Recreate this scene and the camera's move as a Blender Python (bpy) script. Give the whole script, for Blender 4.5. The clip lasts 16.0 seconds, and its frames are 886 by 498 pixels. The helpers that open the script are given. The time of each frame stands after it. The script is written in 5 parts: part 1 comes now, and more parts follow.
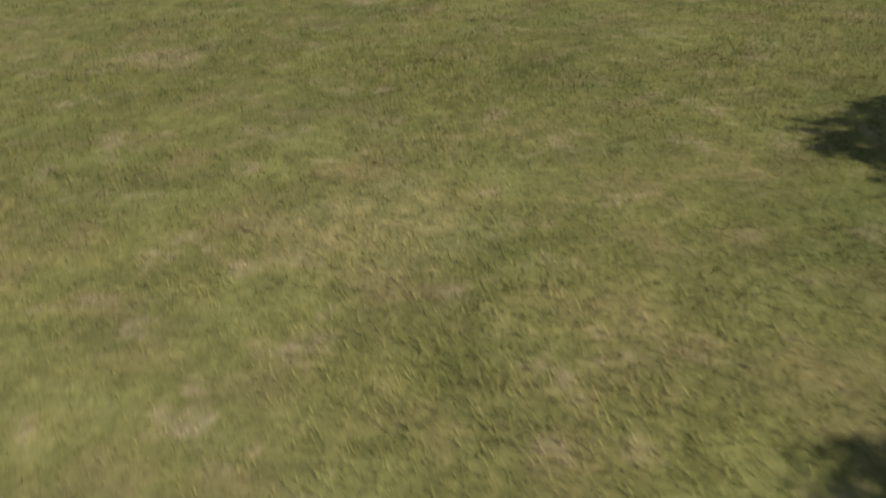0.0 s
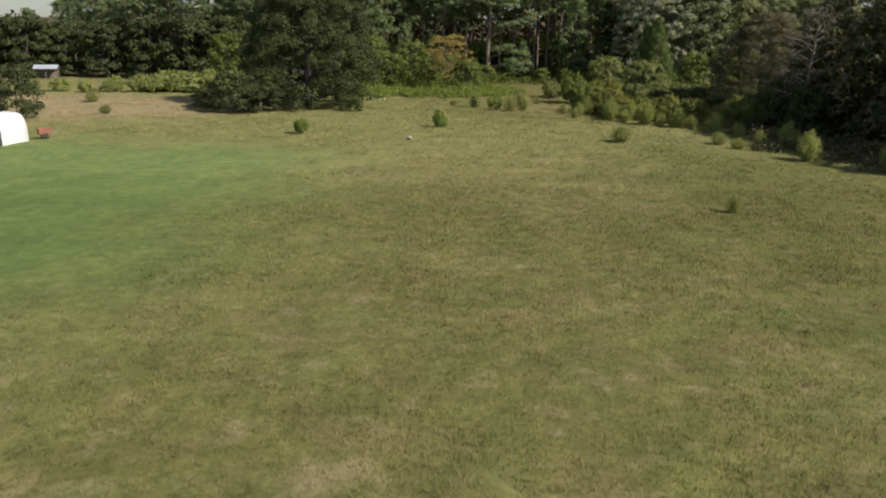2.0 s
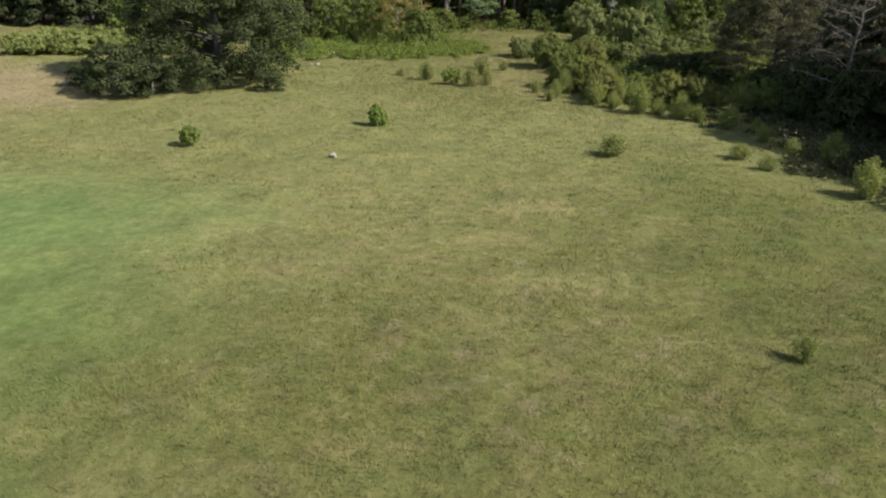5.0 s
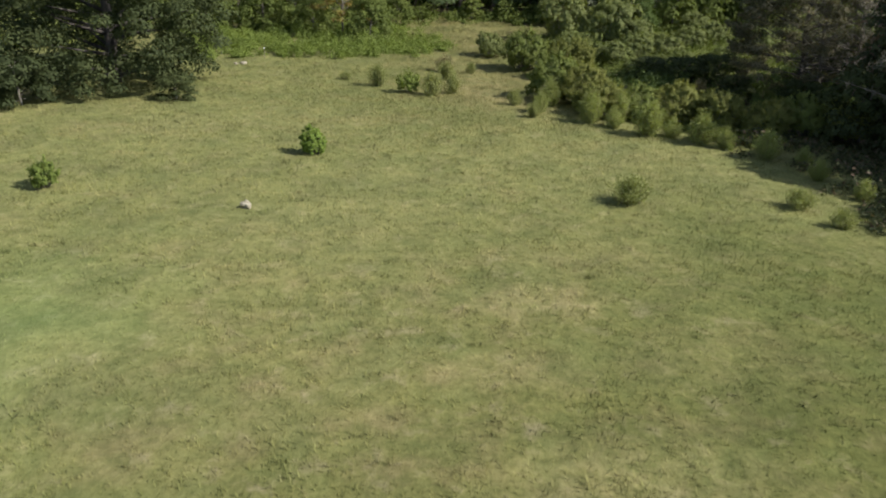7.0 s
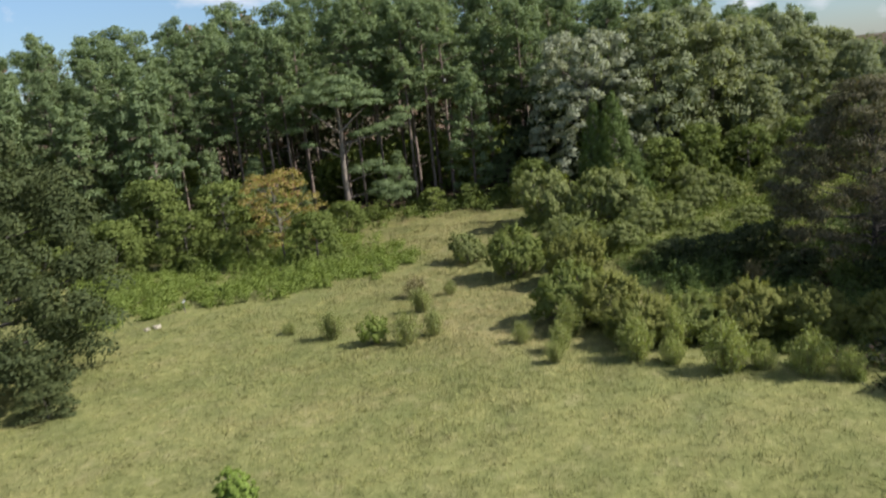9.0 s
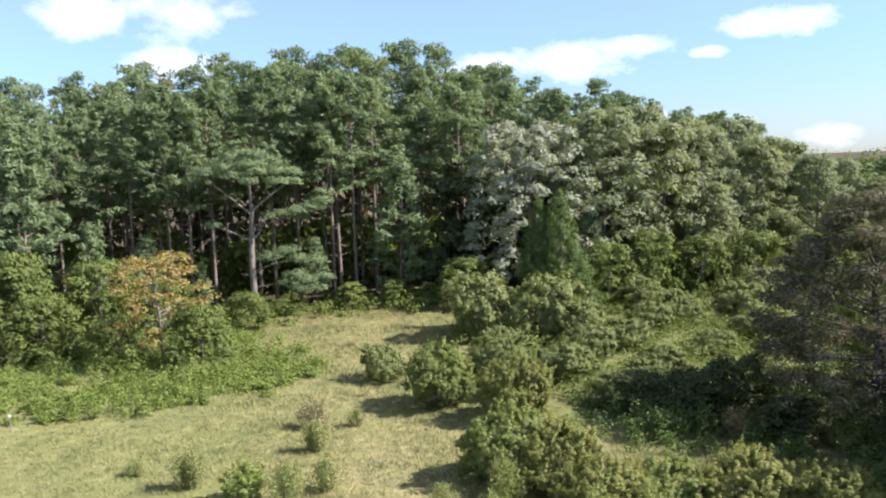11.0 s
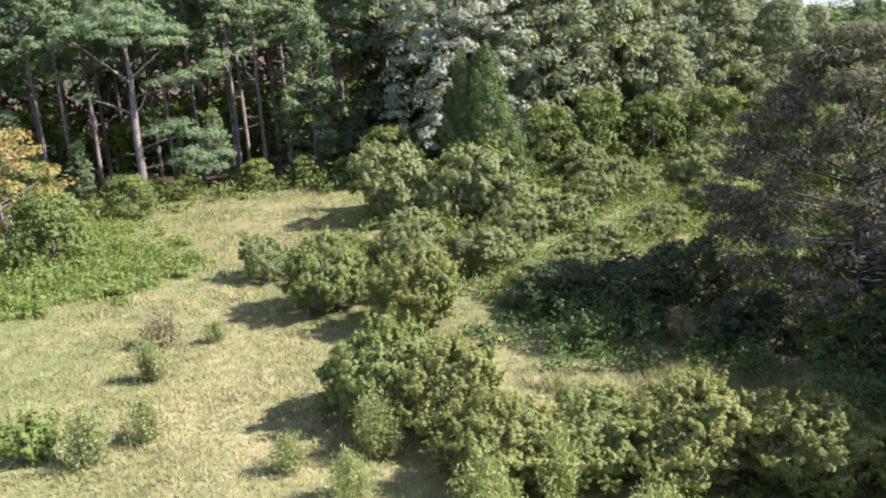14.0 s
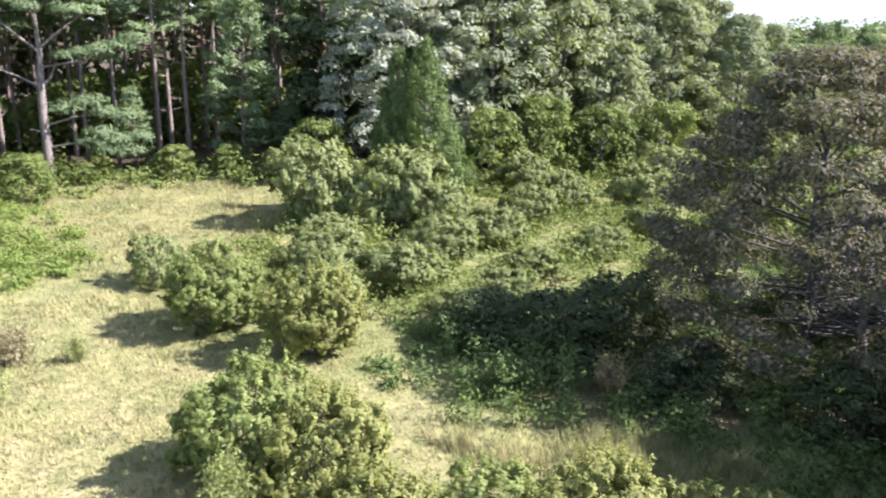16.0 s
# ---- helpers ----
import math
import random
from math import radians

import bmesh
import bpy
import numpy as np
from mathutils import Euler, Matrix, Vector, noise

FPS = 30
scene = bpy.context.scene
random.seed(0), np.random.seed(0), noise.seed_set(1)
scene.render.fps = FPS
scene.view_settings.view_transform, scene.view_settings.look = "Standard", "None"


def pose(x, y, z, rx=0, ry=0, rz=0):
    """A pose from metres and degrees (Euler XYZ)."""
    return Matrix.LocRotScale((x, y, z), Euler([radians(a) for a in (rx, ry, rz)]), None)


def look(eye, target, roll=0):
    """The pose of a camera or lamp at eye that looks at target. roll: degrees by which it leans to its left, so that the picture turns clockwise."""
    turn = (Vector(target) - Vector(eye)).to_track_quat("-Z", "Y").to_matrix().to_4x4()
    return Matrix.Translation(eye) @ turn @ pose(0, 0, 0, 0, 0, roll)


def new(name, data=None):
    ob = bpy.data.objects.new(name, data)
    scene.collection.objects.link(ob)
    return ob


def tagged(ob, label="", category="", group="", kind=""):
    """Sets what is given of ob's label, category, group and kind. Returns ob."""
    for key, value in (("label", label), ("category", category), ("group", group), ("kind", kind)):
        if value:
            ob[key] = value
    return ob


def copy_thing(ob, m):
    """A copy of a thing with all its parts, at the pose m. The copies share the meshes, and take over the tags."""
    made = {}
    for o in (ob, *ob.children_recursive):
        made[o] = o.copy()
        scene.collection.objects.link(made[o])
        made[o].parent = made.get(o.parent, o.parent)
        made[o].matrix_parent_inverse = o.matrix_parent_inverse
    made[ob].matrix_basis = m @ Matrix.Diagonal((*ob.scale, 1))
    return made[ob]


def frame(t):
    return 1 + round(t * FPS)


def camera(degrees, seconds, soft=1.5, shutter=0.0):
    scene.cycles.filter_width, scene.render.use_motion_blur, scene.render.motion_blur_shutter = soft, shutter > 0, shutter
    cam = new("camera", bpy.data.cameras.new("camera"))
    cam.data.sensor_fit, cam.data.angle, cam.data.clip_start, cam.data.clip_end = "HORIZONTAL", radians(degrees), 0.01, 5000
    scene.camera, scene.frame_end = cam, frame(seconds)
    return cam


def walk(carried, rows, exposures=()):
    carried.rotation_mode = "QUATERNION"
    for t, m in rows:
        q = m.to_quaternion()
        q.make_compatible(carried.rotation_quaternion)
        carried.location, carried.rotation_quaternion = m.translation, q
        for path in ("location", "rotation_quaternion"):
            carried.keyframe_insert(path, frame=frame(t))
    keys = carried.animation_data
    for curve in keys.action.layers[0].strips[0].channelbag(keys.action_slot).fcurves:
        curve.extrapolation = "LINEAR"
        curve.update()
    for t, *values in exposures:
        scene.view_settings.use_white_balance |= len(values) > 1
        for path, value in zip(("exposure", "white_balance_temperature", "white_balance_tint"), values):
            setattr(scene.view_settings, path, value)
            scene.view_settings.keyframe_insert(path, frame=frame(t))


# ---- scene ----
cam = camera(57.1, 16.0, soft=2.0, shutter=0.25)
PATH = [
    (0, (2.405, 1.723, 5.358), (2.317, 3.468, 4.384), -3.3),
    (0.5, (1.152, 4.736, 6.228), (1.076, 6.571, 5.435), -9.4),
    (1, (0.578, 7.537, 6.676), (0.598, 9.476, 6.186), -7.7),
    (1.5, (0.833, 10.751, 7.255), (0.879, 12.682, 6.739), -1.9),
    (2, (1.247, 13.475, 8.202), (1.287, 15.401, 7.664), 0.9),
    (2.5, (1.797, 16.035, 9.32), (1.877, 17.954, 8.763), 1.7),
    (3, (2.223, 18.633, 10.437), (2.318, 20.525, 9.797), 2.3),
    (3.5, (2.571, 21.263, 11.409), (2.691, 23.14, 10.729), 3.0),
    (4, (2.815, 23.807, 11.973), (2.934, 25.674, 11.265), 2.4),
    (4.2, (2.889, 24.927, 12.29), (2.995, 26.792, 11.576), 0.4),
    (6.3, (3.759, 37.456, 10.974), (3.958, 39.282, 10.183), 3.7),
    (6.5, (3.756, 38.976, 11.072), (3.991, 40.807, 10.301), 3.5),
    (7, (3.766, 42.033, 10.864), (3.999, 43.863, 10.09), 2.1),
    (7.5, (3.678, 45.663, 11.258), (3.865, 47.473, 10.429), 1.1),
    (8, (4.17, 49.309, 11.319), (4.334, 51.08, 10.405), -8.4),
    (8.5, (4.655, 53.029, 11.602), (4.912, 54.867, 10.858), -8.5),
    (9, (5.292, 56.736, 11.53), (5.616, 58.669, 11.128), -6.6),
    (9.5, (5.775, 59.172, 11.425), (6.18, 61.116, 11.187), -5.3),
    (9.7, (6.009, 59.983, 11.304), (6.415, 61.935, 11.14), -6.8),
    (11.8, (9.35, 67.789, 11.011), (9.915, 69.695, 10.79), -0.0),
    (12, (9.889, 68.311, 10.81), (10.43, 70.223, 10.581), -1.1),
    (12.5, (10.61, 69.328, 10.596), (11.128, 71.228, 10.25), 1.6),
    (13, (11.322, 70.179, 10.46), (11.873, 72.056, 10.042), 2.0),
    (13.5, (11.855, 70.88, 10.248), (12.399, 72.747, 9.781), 1.4),
    (14, (12.425, 71.602, 10.05), (12.996, 73.447, 9.532), -3.6),
    (14.5, (12.939, 72.261, 9.933), (13.524, 74.094, 9.388), -5.2),
    (15, (13.659, 73.095, 9.795), (14.242, 74.904, 9.173), -4.0),
    (15.5, (14.206, 73.991, 9.82), (14.783, 75.839, 9.32), 0.4),
    (16, (14.826, 74.6, 9.953), (15.508, 76.402, 9.418), 0.8),
]
walk(cam, [(t, look(eye, target, roll)) for t, eye, target, roll in PATH],
     exposures=[(0, 0.16, 6850, 15), (1, 0.2, 6850, 17), (2, 0.22, 6800, 17), (4, 0.4, 6550, 15), (7, 0.38, 6350, 11), (8, 0.3, 6300, 11), (8.5, 0.36, 6300, 11), (9.5, 0.84, 6200, 15), (12, 1.36, 5850, 23), (13, 1.44, 5800, 24), (14.5, 1.64, 5700, 25), (16, 1.92, 5700, 25)])

# ---------------------------------------------------------------- light
SUN_AZ, SUN_EL = 115.0, 41.0          # clockwise from +y, above the horizon
world = bpy.data.worlds.new("sky")
scene.world = world
world.use_nodes = True
wn, wl = world.node_tree.nodes, world.node_tree.links
wn.clear()
w_out = wn.new("ShaderNodeOutputWorld")
w_bg = wn.new("ShaderNodeBackground")
w_bg.inputs["Strength"].default_value = 0.105
w_sky = wn.new("ShaderNodeTexSky")
w_sky.sky_type = "NISHITA"
w_sky.sun_disc = False
w_sky.sun_elevation, w_sky.sun_rotation = radians(SUN_EL), radians(SUN_AZ)
w_sky.air_density, w_sky.dust_density, w_sky.ozone_density = 1.0, 0.1, 1.6
w_co = wn.new("ShaderNodeTexCoord")
w_sep = wn.new("ShaderNodeSeparateXYZ")
wl.new(w_co.outputs["Generated"], w_sep.inputs["Vector"])


def w_math(op, a, b=None):
    m = wn.new("ShaderNodeMath")
    m.operation = op
    for sock, v in zip(m.inputs, (a, b)):
        if isinstance(v, (int, float)):
            sock.default_value = v
        elif v is not None:
            wl.new(v, sock)
    return m.outputs[0]


# bearing and height over the horizon, in degrees, ruffled by noise so that the clouds have woolly rims
w_noise = wn.new("ShaderNodeTexNoise")
w_noise.inputs["Scale"].default_value, w_noise.inputs["Detail"].default_value, w_noise.inputs["Roughness"].default_value = 9.0, 7.0, 0.62
w_flat = wn.new("ShaderNodeMapping")
w_flat.inputs["Scale"].default_value = (1, 1, 1.7)
wl.new(w_co.outputs["Generated"], w_flat.inputs["Vector"])
wl.new(w_flat.outputs["Vector"], w_noise.inputs["Vector"])
w_az = w_math("MULTIPLY", w_math("ARCTAN2", w_sep.outputs["X"], w_sep.outputs["Y"]), 57.2958)
w_el = w_math("MULTIPLY", w_math("ARCSINE", w_sep.outputs["Z"]), 57.2958)
w_at = wn.new("ShaderNodeCombineXYZ")
wl.new(w_az, w_at.inputs[0])
wl.new(w_el, w_at.inputs[1])
# the clouds: bearing, height, half-width, half-height
# the last four, high and out of view, are added to whiten skylight
CLOUDS = [(-8.2, 10.2, 3.2, 1.5), (-1.5, 10.6, 4.2, 1.9), (-2.9, 7.0, 4.6, 1.3), (18.6, 7.0, 3.6, 1.4), (23.6, 6.6, 4.2, 1.3), (28.3, 7.5, 3.4, 0.9), (33.1, 6.7, 1.3, 0.5), (35.1, 2.2, 2.2, 0.8), (31.2, 2.6, 1.6, 0.6),
          (39.6, 0.9, 2.4, 1.2), (37.5, 8.2, 3.5, 0.8), (-15.5, 10.8, 2.2, 1.6), (-25.5, 6.6, 7.5, 2.6), (-20.2, 3.8, 1.6, 0.9), (-26.0, 2.0, 3.2, 0.8), (58, 9, 6, 2.2), (84, 14, 8, 3), (140, 10, 9, 3), (-70, 12, 9, 3), (-120, 9, 8, 2.5), (175, 14, 9, 3), (8, 24, 6, 2.5), (-40, 22, 8, 3), (100, 48, 30, 7), (-95, 52, 40, 8), (170, 58, 50, 8), (25, 60, 40, 7)]
w_mask = None
for c_az, c_el, c_w, c_h in CLOUDS:
    fit_in = wn.new("ShaderNodeVectorMath")
    fit_in.operation = "MULTIPLY_ADD"
    fit_in.inputs[1].default_value, fit_in.inputs[2].default_value = (1 / c_w, 1 / c_h, 0), (-c_az / c_w, -c_el / c_h, 0)
    wl.new(w_at.outputs[0], fit_in.inputs[0])
    far_off = wn.new("ShaderNodeVectorMath")
    far_off.operation = "LENGTH"
    wl.new(fit_in.outputs[0], far_off.inputs[0])
    w_mask = far_off.outputs["Value"] if w_mask is None else w_math("MINIMUM", w_mask, far_off.outputs["Value"])
w_edge = w_math("ADD", w_mask, w_math("MULTIPLY", w_math("SUBTRACT", w_noise.outputs["Fac"], 0.5), 3.6))
w_ramp = wn.new("ShaderNodeValToRGB")
w_ramp.color_ramp.elements[0].position, w_ramp.color_ramp.elements[1].position = 0.25, 1.25
w_ramp.color_ramp.elements[0].color, w_ramp.color_ramp.elements[1].color = (0.85, 0.85, 0.85, 1), (0, 0, 0, 1)
wl.new(w_edge, w_ramp.inputs["Fac"])
w_mix = wn.new("ShaderNodeMix")
w_mix.data_type = "RGBA"
w_mix.inputs[7].default_value = (5.6, 5.7, 5.9, 1)
wl.new(w_ramp.outputs["Color"], w_mix.inputs[0])
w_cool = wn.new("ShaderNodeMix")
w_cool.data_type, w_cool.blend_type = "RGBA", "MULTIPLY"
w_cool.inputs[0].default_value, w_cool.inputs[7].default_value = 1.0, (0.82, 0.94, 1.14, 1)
# tint by height: dims the horizon, takes blue from the unseen upper sky
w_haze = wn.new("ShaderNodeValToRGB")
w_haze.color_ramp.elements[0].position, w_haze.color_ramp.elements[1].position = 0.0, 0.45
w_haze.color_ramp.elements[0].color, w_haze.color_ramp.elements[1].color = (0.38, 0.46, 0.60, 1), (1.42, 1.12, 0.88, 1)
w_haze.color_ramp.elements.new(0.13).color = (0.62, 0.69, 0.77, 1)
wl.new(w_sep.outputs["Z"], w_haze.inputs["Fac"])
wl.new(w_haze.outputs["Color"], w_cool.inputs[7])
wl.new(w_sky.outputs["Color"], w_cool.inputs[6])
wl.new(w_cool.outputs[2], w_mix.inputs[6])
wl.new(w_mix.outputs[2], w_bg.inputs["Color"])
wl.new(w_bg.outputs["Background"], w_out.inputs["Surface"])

sun_to = Vector((math.sin(radians(SUN_AZ)) * math.cos(radians(SUN_EL)), math.cos(radians(SUN_AZ)) * math.cos(radians(SUN_EL)), math.sin(radians(SUN_EL))))
sun = new("sun", bpy.data.lights.new("sun", "SUN"))
sun.data.energy, sun.data.angle, sun.data.color = 5.0, radians(0.53), (1.0, 0.95, 0.86)
sun.matrix_world = look(sun_to * 100, (0, 0, 0))


# ---------------------------------------------------------------- materials
def nodes_of(name):
    m = bpy.data.materials.new(name)
    m.use_nodes = True
    return m, m.node_tree.nodes, m.node_tree.links, m.node_tree.nodes["Principled BSDF"]


def ramp(nodes, stops):
    r = nodes.new("ShaderNodeValToRGB")
    e = r.color_ramp.elements
    while len(e) < len(stops):
        e.new(0.5)
    for i, (p, c) in enumerate(stops):
        e[i].position, e[i].color = p, (*c, 1)
    return r


def mixer(nodes, links, fac, a, b, blend="MIX"):
    m = nodes.new("ShaderNodeMix")
    m.data_type, m.blend_type = "RGBA", blend
    for sock, v in ((m.inputs[0], fac), (m.inputs[6], a), (m.inputs[7], b)):
        if isinstance(v, (int, float)):
            sock.default_value = v
        elif isinstance(v, tuple):
            sock.default_value = (*v, 1)
        else:
            links.new(v, sock)
    return m.outputs[2]


def noise_of(nodes, links, co, scale, detail=4.0, rough=0.55):
    n = nodes.new("ShaderNodeTexNoise")
    n.inputs["Scale"].default_value, n.inputs["Detail"].default_value, n.inputs["Roughness"].default_value = scale, detail, rough
    links.new(co, n.inputs["Vector"])
    return n.outputs["Fac"]


def leaf_material(name, dark, mid, light, through_light=0.42, rough=0.7, tint=(0, 0, 0), tint_share=0.0):
    """Leaves: every leaf has its own shade, larger drifts of colour run through the crown."""
    m, n, l, p = nodes_of(name)
    geo, info = n.new("ShaderNodeNewGeometry"), n.new("ShaderNodeObjectInfo")
    r = ramp(n, [(0.0, dark), (0.5, mid), (1.0, light)])
    add = n.new("ShaderNodeMath")
    add.operation = "MULTIPLY_ADD"
    add.inputs[1].default_value, add.inputs[2].default_value = 0.36, 0.0
    l.new(geo.outputs["Random Per Island"], add.inputs[0])
    drift = noise_of(n, l, geo.outputs["Position"], 0.45, 3.0)
    add2 = n.new("ShaderNodeMath")
    add2.operation = "MULTIPLY_ADD"
    add2.inputs[1].default_value = 0.55
    l.new(drift, add2.inputs[0])
    l.new(add.outputs[0], add2.inputs[2])
    add3 = n.new("ShaderNodeMath")
    add3.operation = "MULTIPLY_ADD"
    add3.inputs[1].default_value = 0.22
    l.new(info.outputs["Random"], add3.inputs[0])
    l.new(add2.outputs[0], add3.inputs[2])
    sub = n.new("ShaderNodeMath")
    sub.operation = "SUBTRACT"
    sub.inputs[1].default_value = 0.07
    l.new(add3.outputs[0], sub.inputs[0])
    l.new(sub.outputs[0], r.inputs["Fac"])
    col = r.outputs["Color"]
    if tint_share:
        tr = ramp(n, [(1 - tint_share - 0.02, (0, 0, 0)), (1 - tint_share + 0.02, (1, 1, 1))])
        wn_ = n.new("ShaderNodeTexWhiteNoise")
        wn_.noise_dimensions = "1D"
        l.new(geo.outputs["Random Per Island"], wn_.inputs["W"])
        l.new(wn_.outputs["Value"], tr.inputs["Fac"])
        col = mixer(n, l, tr.outputs["Color"], col, tint)
    l.new(col, p.inputs["Base Color"])
    p.inputs["Roughness"].default_value = rough
    p.inputs["Specular IOR Level"].default_value = 0.15
    t = n.new("ShaderNodeBsdfTranslucent")
    l.new(mixer(n, l, 1.0, col, (1.25, 1.3, 0.6), "MULTIPLY"), t.inputs["Color"])
    ms = n.new("ShaderNodeMixShader")
    ms.inputs[0].default_value = through_light
    l.new(p.outputs["BSDF"], ms.inputs[1])
    l.new(t.outputs["BSDF"], ms.inputs[2])
    l.new(ms.outputs["Shader"], n["Material Output"].inputs["Surface"])
    return m


def bark_material(name, dark, light, scale=6.0):
    m, n, l, p = nodes_of(name)
    co = n.new("ShaderNodeTexCoord")
    mp = n.new("ShaderNodeMapping")
    mp.inputs["Scale"].default_value = (1, 1, 0.3)
    l.new(co.outputs["Object"], mp.inputs["Vector"])
    f = noise_of(n, l, mp.outputs["Vector"], scale, 6.0, 0.65)
    r = ramp(n, [(0.32, dark), (0.66, light)])
    l.new(f, r.inputs["Fac"])
    l.new(r.outputs["Color"], p.inputs["Base Color"])
    b = n.new("ShaderNodeBump")
    b.inputs["Strength"].default_value, b.inputs["Distance"].default_value = 0.7, 0.05
    l.new(f, b.inputs["Height"])
    l.new(b.outputs["Normal"], p.inputs["Normal"])
    p.inputs["Roughness"].default_value = 0.9
    return m


def plain_material(name, a, b, rough=0.6, scale=8.0, metal=0.0):
    m, n, l, p = nodes_of(name)
    co = n.new("ShaderNodeTexCoord")
    f = noise_of(n, l, co.outputs["Object"], scale, 6.0, 0.6)
    r = ramp(n, [(0.3, a), (0.7, b)])
    l.new(f, r.inputs["Fac"])
    l.new(r.outputs["Color"], p.inputs["Base Color"])
    p.inputs["Roughness"].default_value, p.inputs["Metallic"].default_value = rough, metal
    bu = n.new("ShaderNodeBump")
    bu.inputs["Strength"].default_value, bu.inputs["Distance"].default_value = 0.3, 0.01
    l.new(f, bu.inputs["Height"])
    l.new(bu.outputs["Normal"], p.inputs["Normal"])
    return m


def field_colour(n, l, blade):
    """The colour of the meadow at a place: olive grass, dry straw, reddish seed heads, the mown lawn. Blades vary one by one."""
    geo = n.new("ShaderNodeNewGeometry")
    pos = geo.outputs["Position"]
    big = noise_of(n, l, pos, 0.11, 4.0, 0.55)
    med = noise_of(n, l, pos, 0.55, 5.0, 0.6)
    fine = noise_of(n, l, pos, 5.0, 6.0, 0.72)
    att = n.new("ShaderNodeAttribute")
    att.attribute_name = "zone"
    sep = n.new("ShaderNodeSeparateColor")
    l.new(att.outputs["Color"], sep.inputs["Color"])
    LOW, HIGH = (0.0, 1.0) if blade else (0.28, 0.72)
    olive = ramp(n, [(LOW, (0.130, 0.130, 0.044)), (0.5, (0.190, 0.186, 0.066)), (HIGH, (0.270, 0.256, 0.100))])
    straw = ramp(n, [(LOW, (0.25, 0.212, 0.102)), (HIGH, (0.43, 0.380, 0.190))])
    red = ramp(n, [(LOW, (0.19, 0.14, 0.075)), (HIGH, (0.33, 0.25, 0.15))])
    lawn = ramp(n, [(LOW, (0.128, 0.198, 0.060)), (HIGH, (0.182, 0.268, 0.088))])
    lush = ramp(n, [(LOW, (0.180, 0.196, 0.064)), (HIGH, (0.285, 0.296, 0.122))])
    src = geo.outputs["Random Per Island"] if blade else fine
    tuft = noise_of(n, l, pos, 1.7, 5.0, 0.62)
    for r in (olive, straw, red, lawn, lush):
        l.new(src, r.inputs["Fac"])
    rd = ramp(n, [(0.50, (0, 0, 0)), (0.66, (1, 1, 1))])
    l.new(med, rd.inputs["Fac"])
    st = ramp(n, [(0.5, (0, 0, 0)), (0.66, (1, 1, 1))])
    l.new(big, st.inputs["Fac"])
    lu = ramp(n, [(0.36, (1, 1, 1)), (0.47, (0, 0, 0))])
    l.new(med, lu.inputs["Fac"])
    half = n.new("ShaderNodeMath")
    half.operation = "MULTIPLY"
    half.inputs[1].default_value = 0.28
    l.new(st.outputs["Color"], half.inputs[0])
    half2 = n.new("ShaderNodeMath")
    half2.operation = "MULTIPLY"
    half2.inputs[1].default_value = 0.5
    l.new(rd.outputs["Color"], half2.inputs[0])
    half3 = n.new("ShaderNodeMath")
    half3.operation = "MULTIPLY"
    half3.inputs[1].default_value = 0.5
    l.new(lu.outputs["Color"], half3.inputs[0])
    c = mixer(n, l, half3.outputs[0], olive.outputs["Color"], lush.outputs["Color"])
    c = mixer(n, l, half.outputs[0], c, straw.outputs["Color"])
    c = mixer(n, l, half2.outputs[0], c, red.outputs["Color"])
    heads = ramp(n, [(LOW, (0.215, 0.165, 0.110)), (HIGH, (0.380, 0.320, 0.230))])
    l.new(src, heads.inputs["Fac"])
    where = ramp(n, [(0.55, (0, 0, 0)), (0.68, (0.62, 0.62, 0.62))])
    l.new(noise_of(n, l, pos, 0.85, 7.0, 0.68), where.inputs["Fac"])
    c = mixer(n, l, where.outputs["Color"], c, heads.outputs["Color"])
    wisps = ramp(n, [(0.38, (0.22, 0.22, 0.22)), (0.62, (1.3, 1.3, 1.3))])
    l.new(noise_of(n, l, pos, 2.6, 6.0, 0.7), wisps.inputs["Fac"])
    broken = n.new("ShaderNodeMath")
    broken.operation, broken.use_clamp = "MULTIPLY", True
    l.new(sep.outputs["Green"], broken.inputs[0])
    l.new(wisps.outputs["Color"], broken.inputs[1])
    c = mixer(n, l, broken.outputs[0], c, straw.outputs["Color"])
    c = mixer(n, l, sep.outputs["Blue"], c, lush.outputs["Color"])
    c = mixer(n, l, sep.outputs["Red"], c, lawn.outputs["Color"])
    att2 = n.new("ShaderNodeAttribute")
    att2.attribute_name = "growth"
    sep2 = n.new("ShaderNodeSeparateColor")
    l.new(att2.outputs["Color"], sep2.inputs["Color"])
    mott = ramp(n, [(0.3, (0.70, 0.74, 0.66)), (0.7, (1.20, 1.16, 1.14))])
    l.new(tuft, mott.inputs["Fac"])
    c = mixer(n, l, 1.0, c, mott.outputs["Color"], "MULTIPLY")
    drift = ramp(n, [(0.36, (0.80, 0.84, 0.82)), (0.60, (1.07, 1.05, 1.04))])
    l.new(noise_of(n, l, pos, 0.33, 6.0, 0.65), drift.inputs["Fac"])
    c = mixer(n, l, 1.0, c, drift.outputs["Color"], "MULTIPLY")
    # darker rank grass, with lens falloff painted into the same multiply
    c = mixer(n, l, sep2.outputs["Red"], c, mixer(n, l, 1.0, c, (0.62, 0.69, 0.56), "MULTIPLY"))
    sand = ramp(n, [(0.3, (0.30, 0.215, 0.135)), (0.7, (0.44, 0.335, 0.225))])
    l.new(tuft, sand.inputs["Fac"])
    c = mixer(n, l, sep2.outputs["Blue"], c, sand.outputs["Color"])
    # brown soil and litter, with the trees' shade put into its darkness
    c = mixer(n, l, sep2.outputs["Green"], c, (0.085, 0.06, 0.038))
    if blade:
        c = mixer(n, l, 1.0, c, (1.22, 1.22, 1.18), "MULTIPLY")
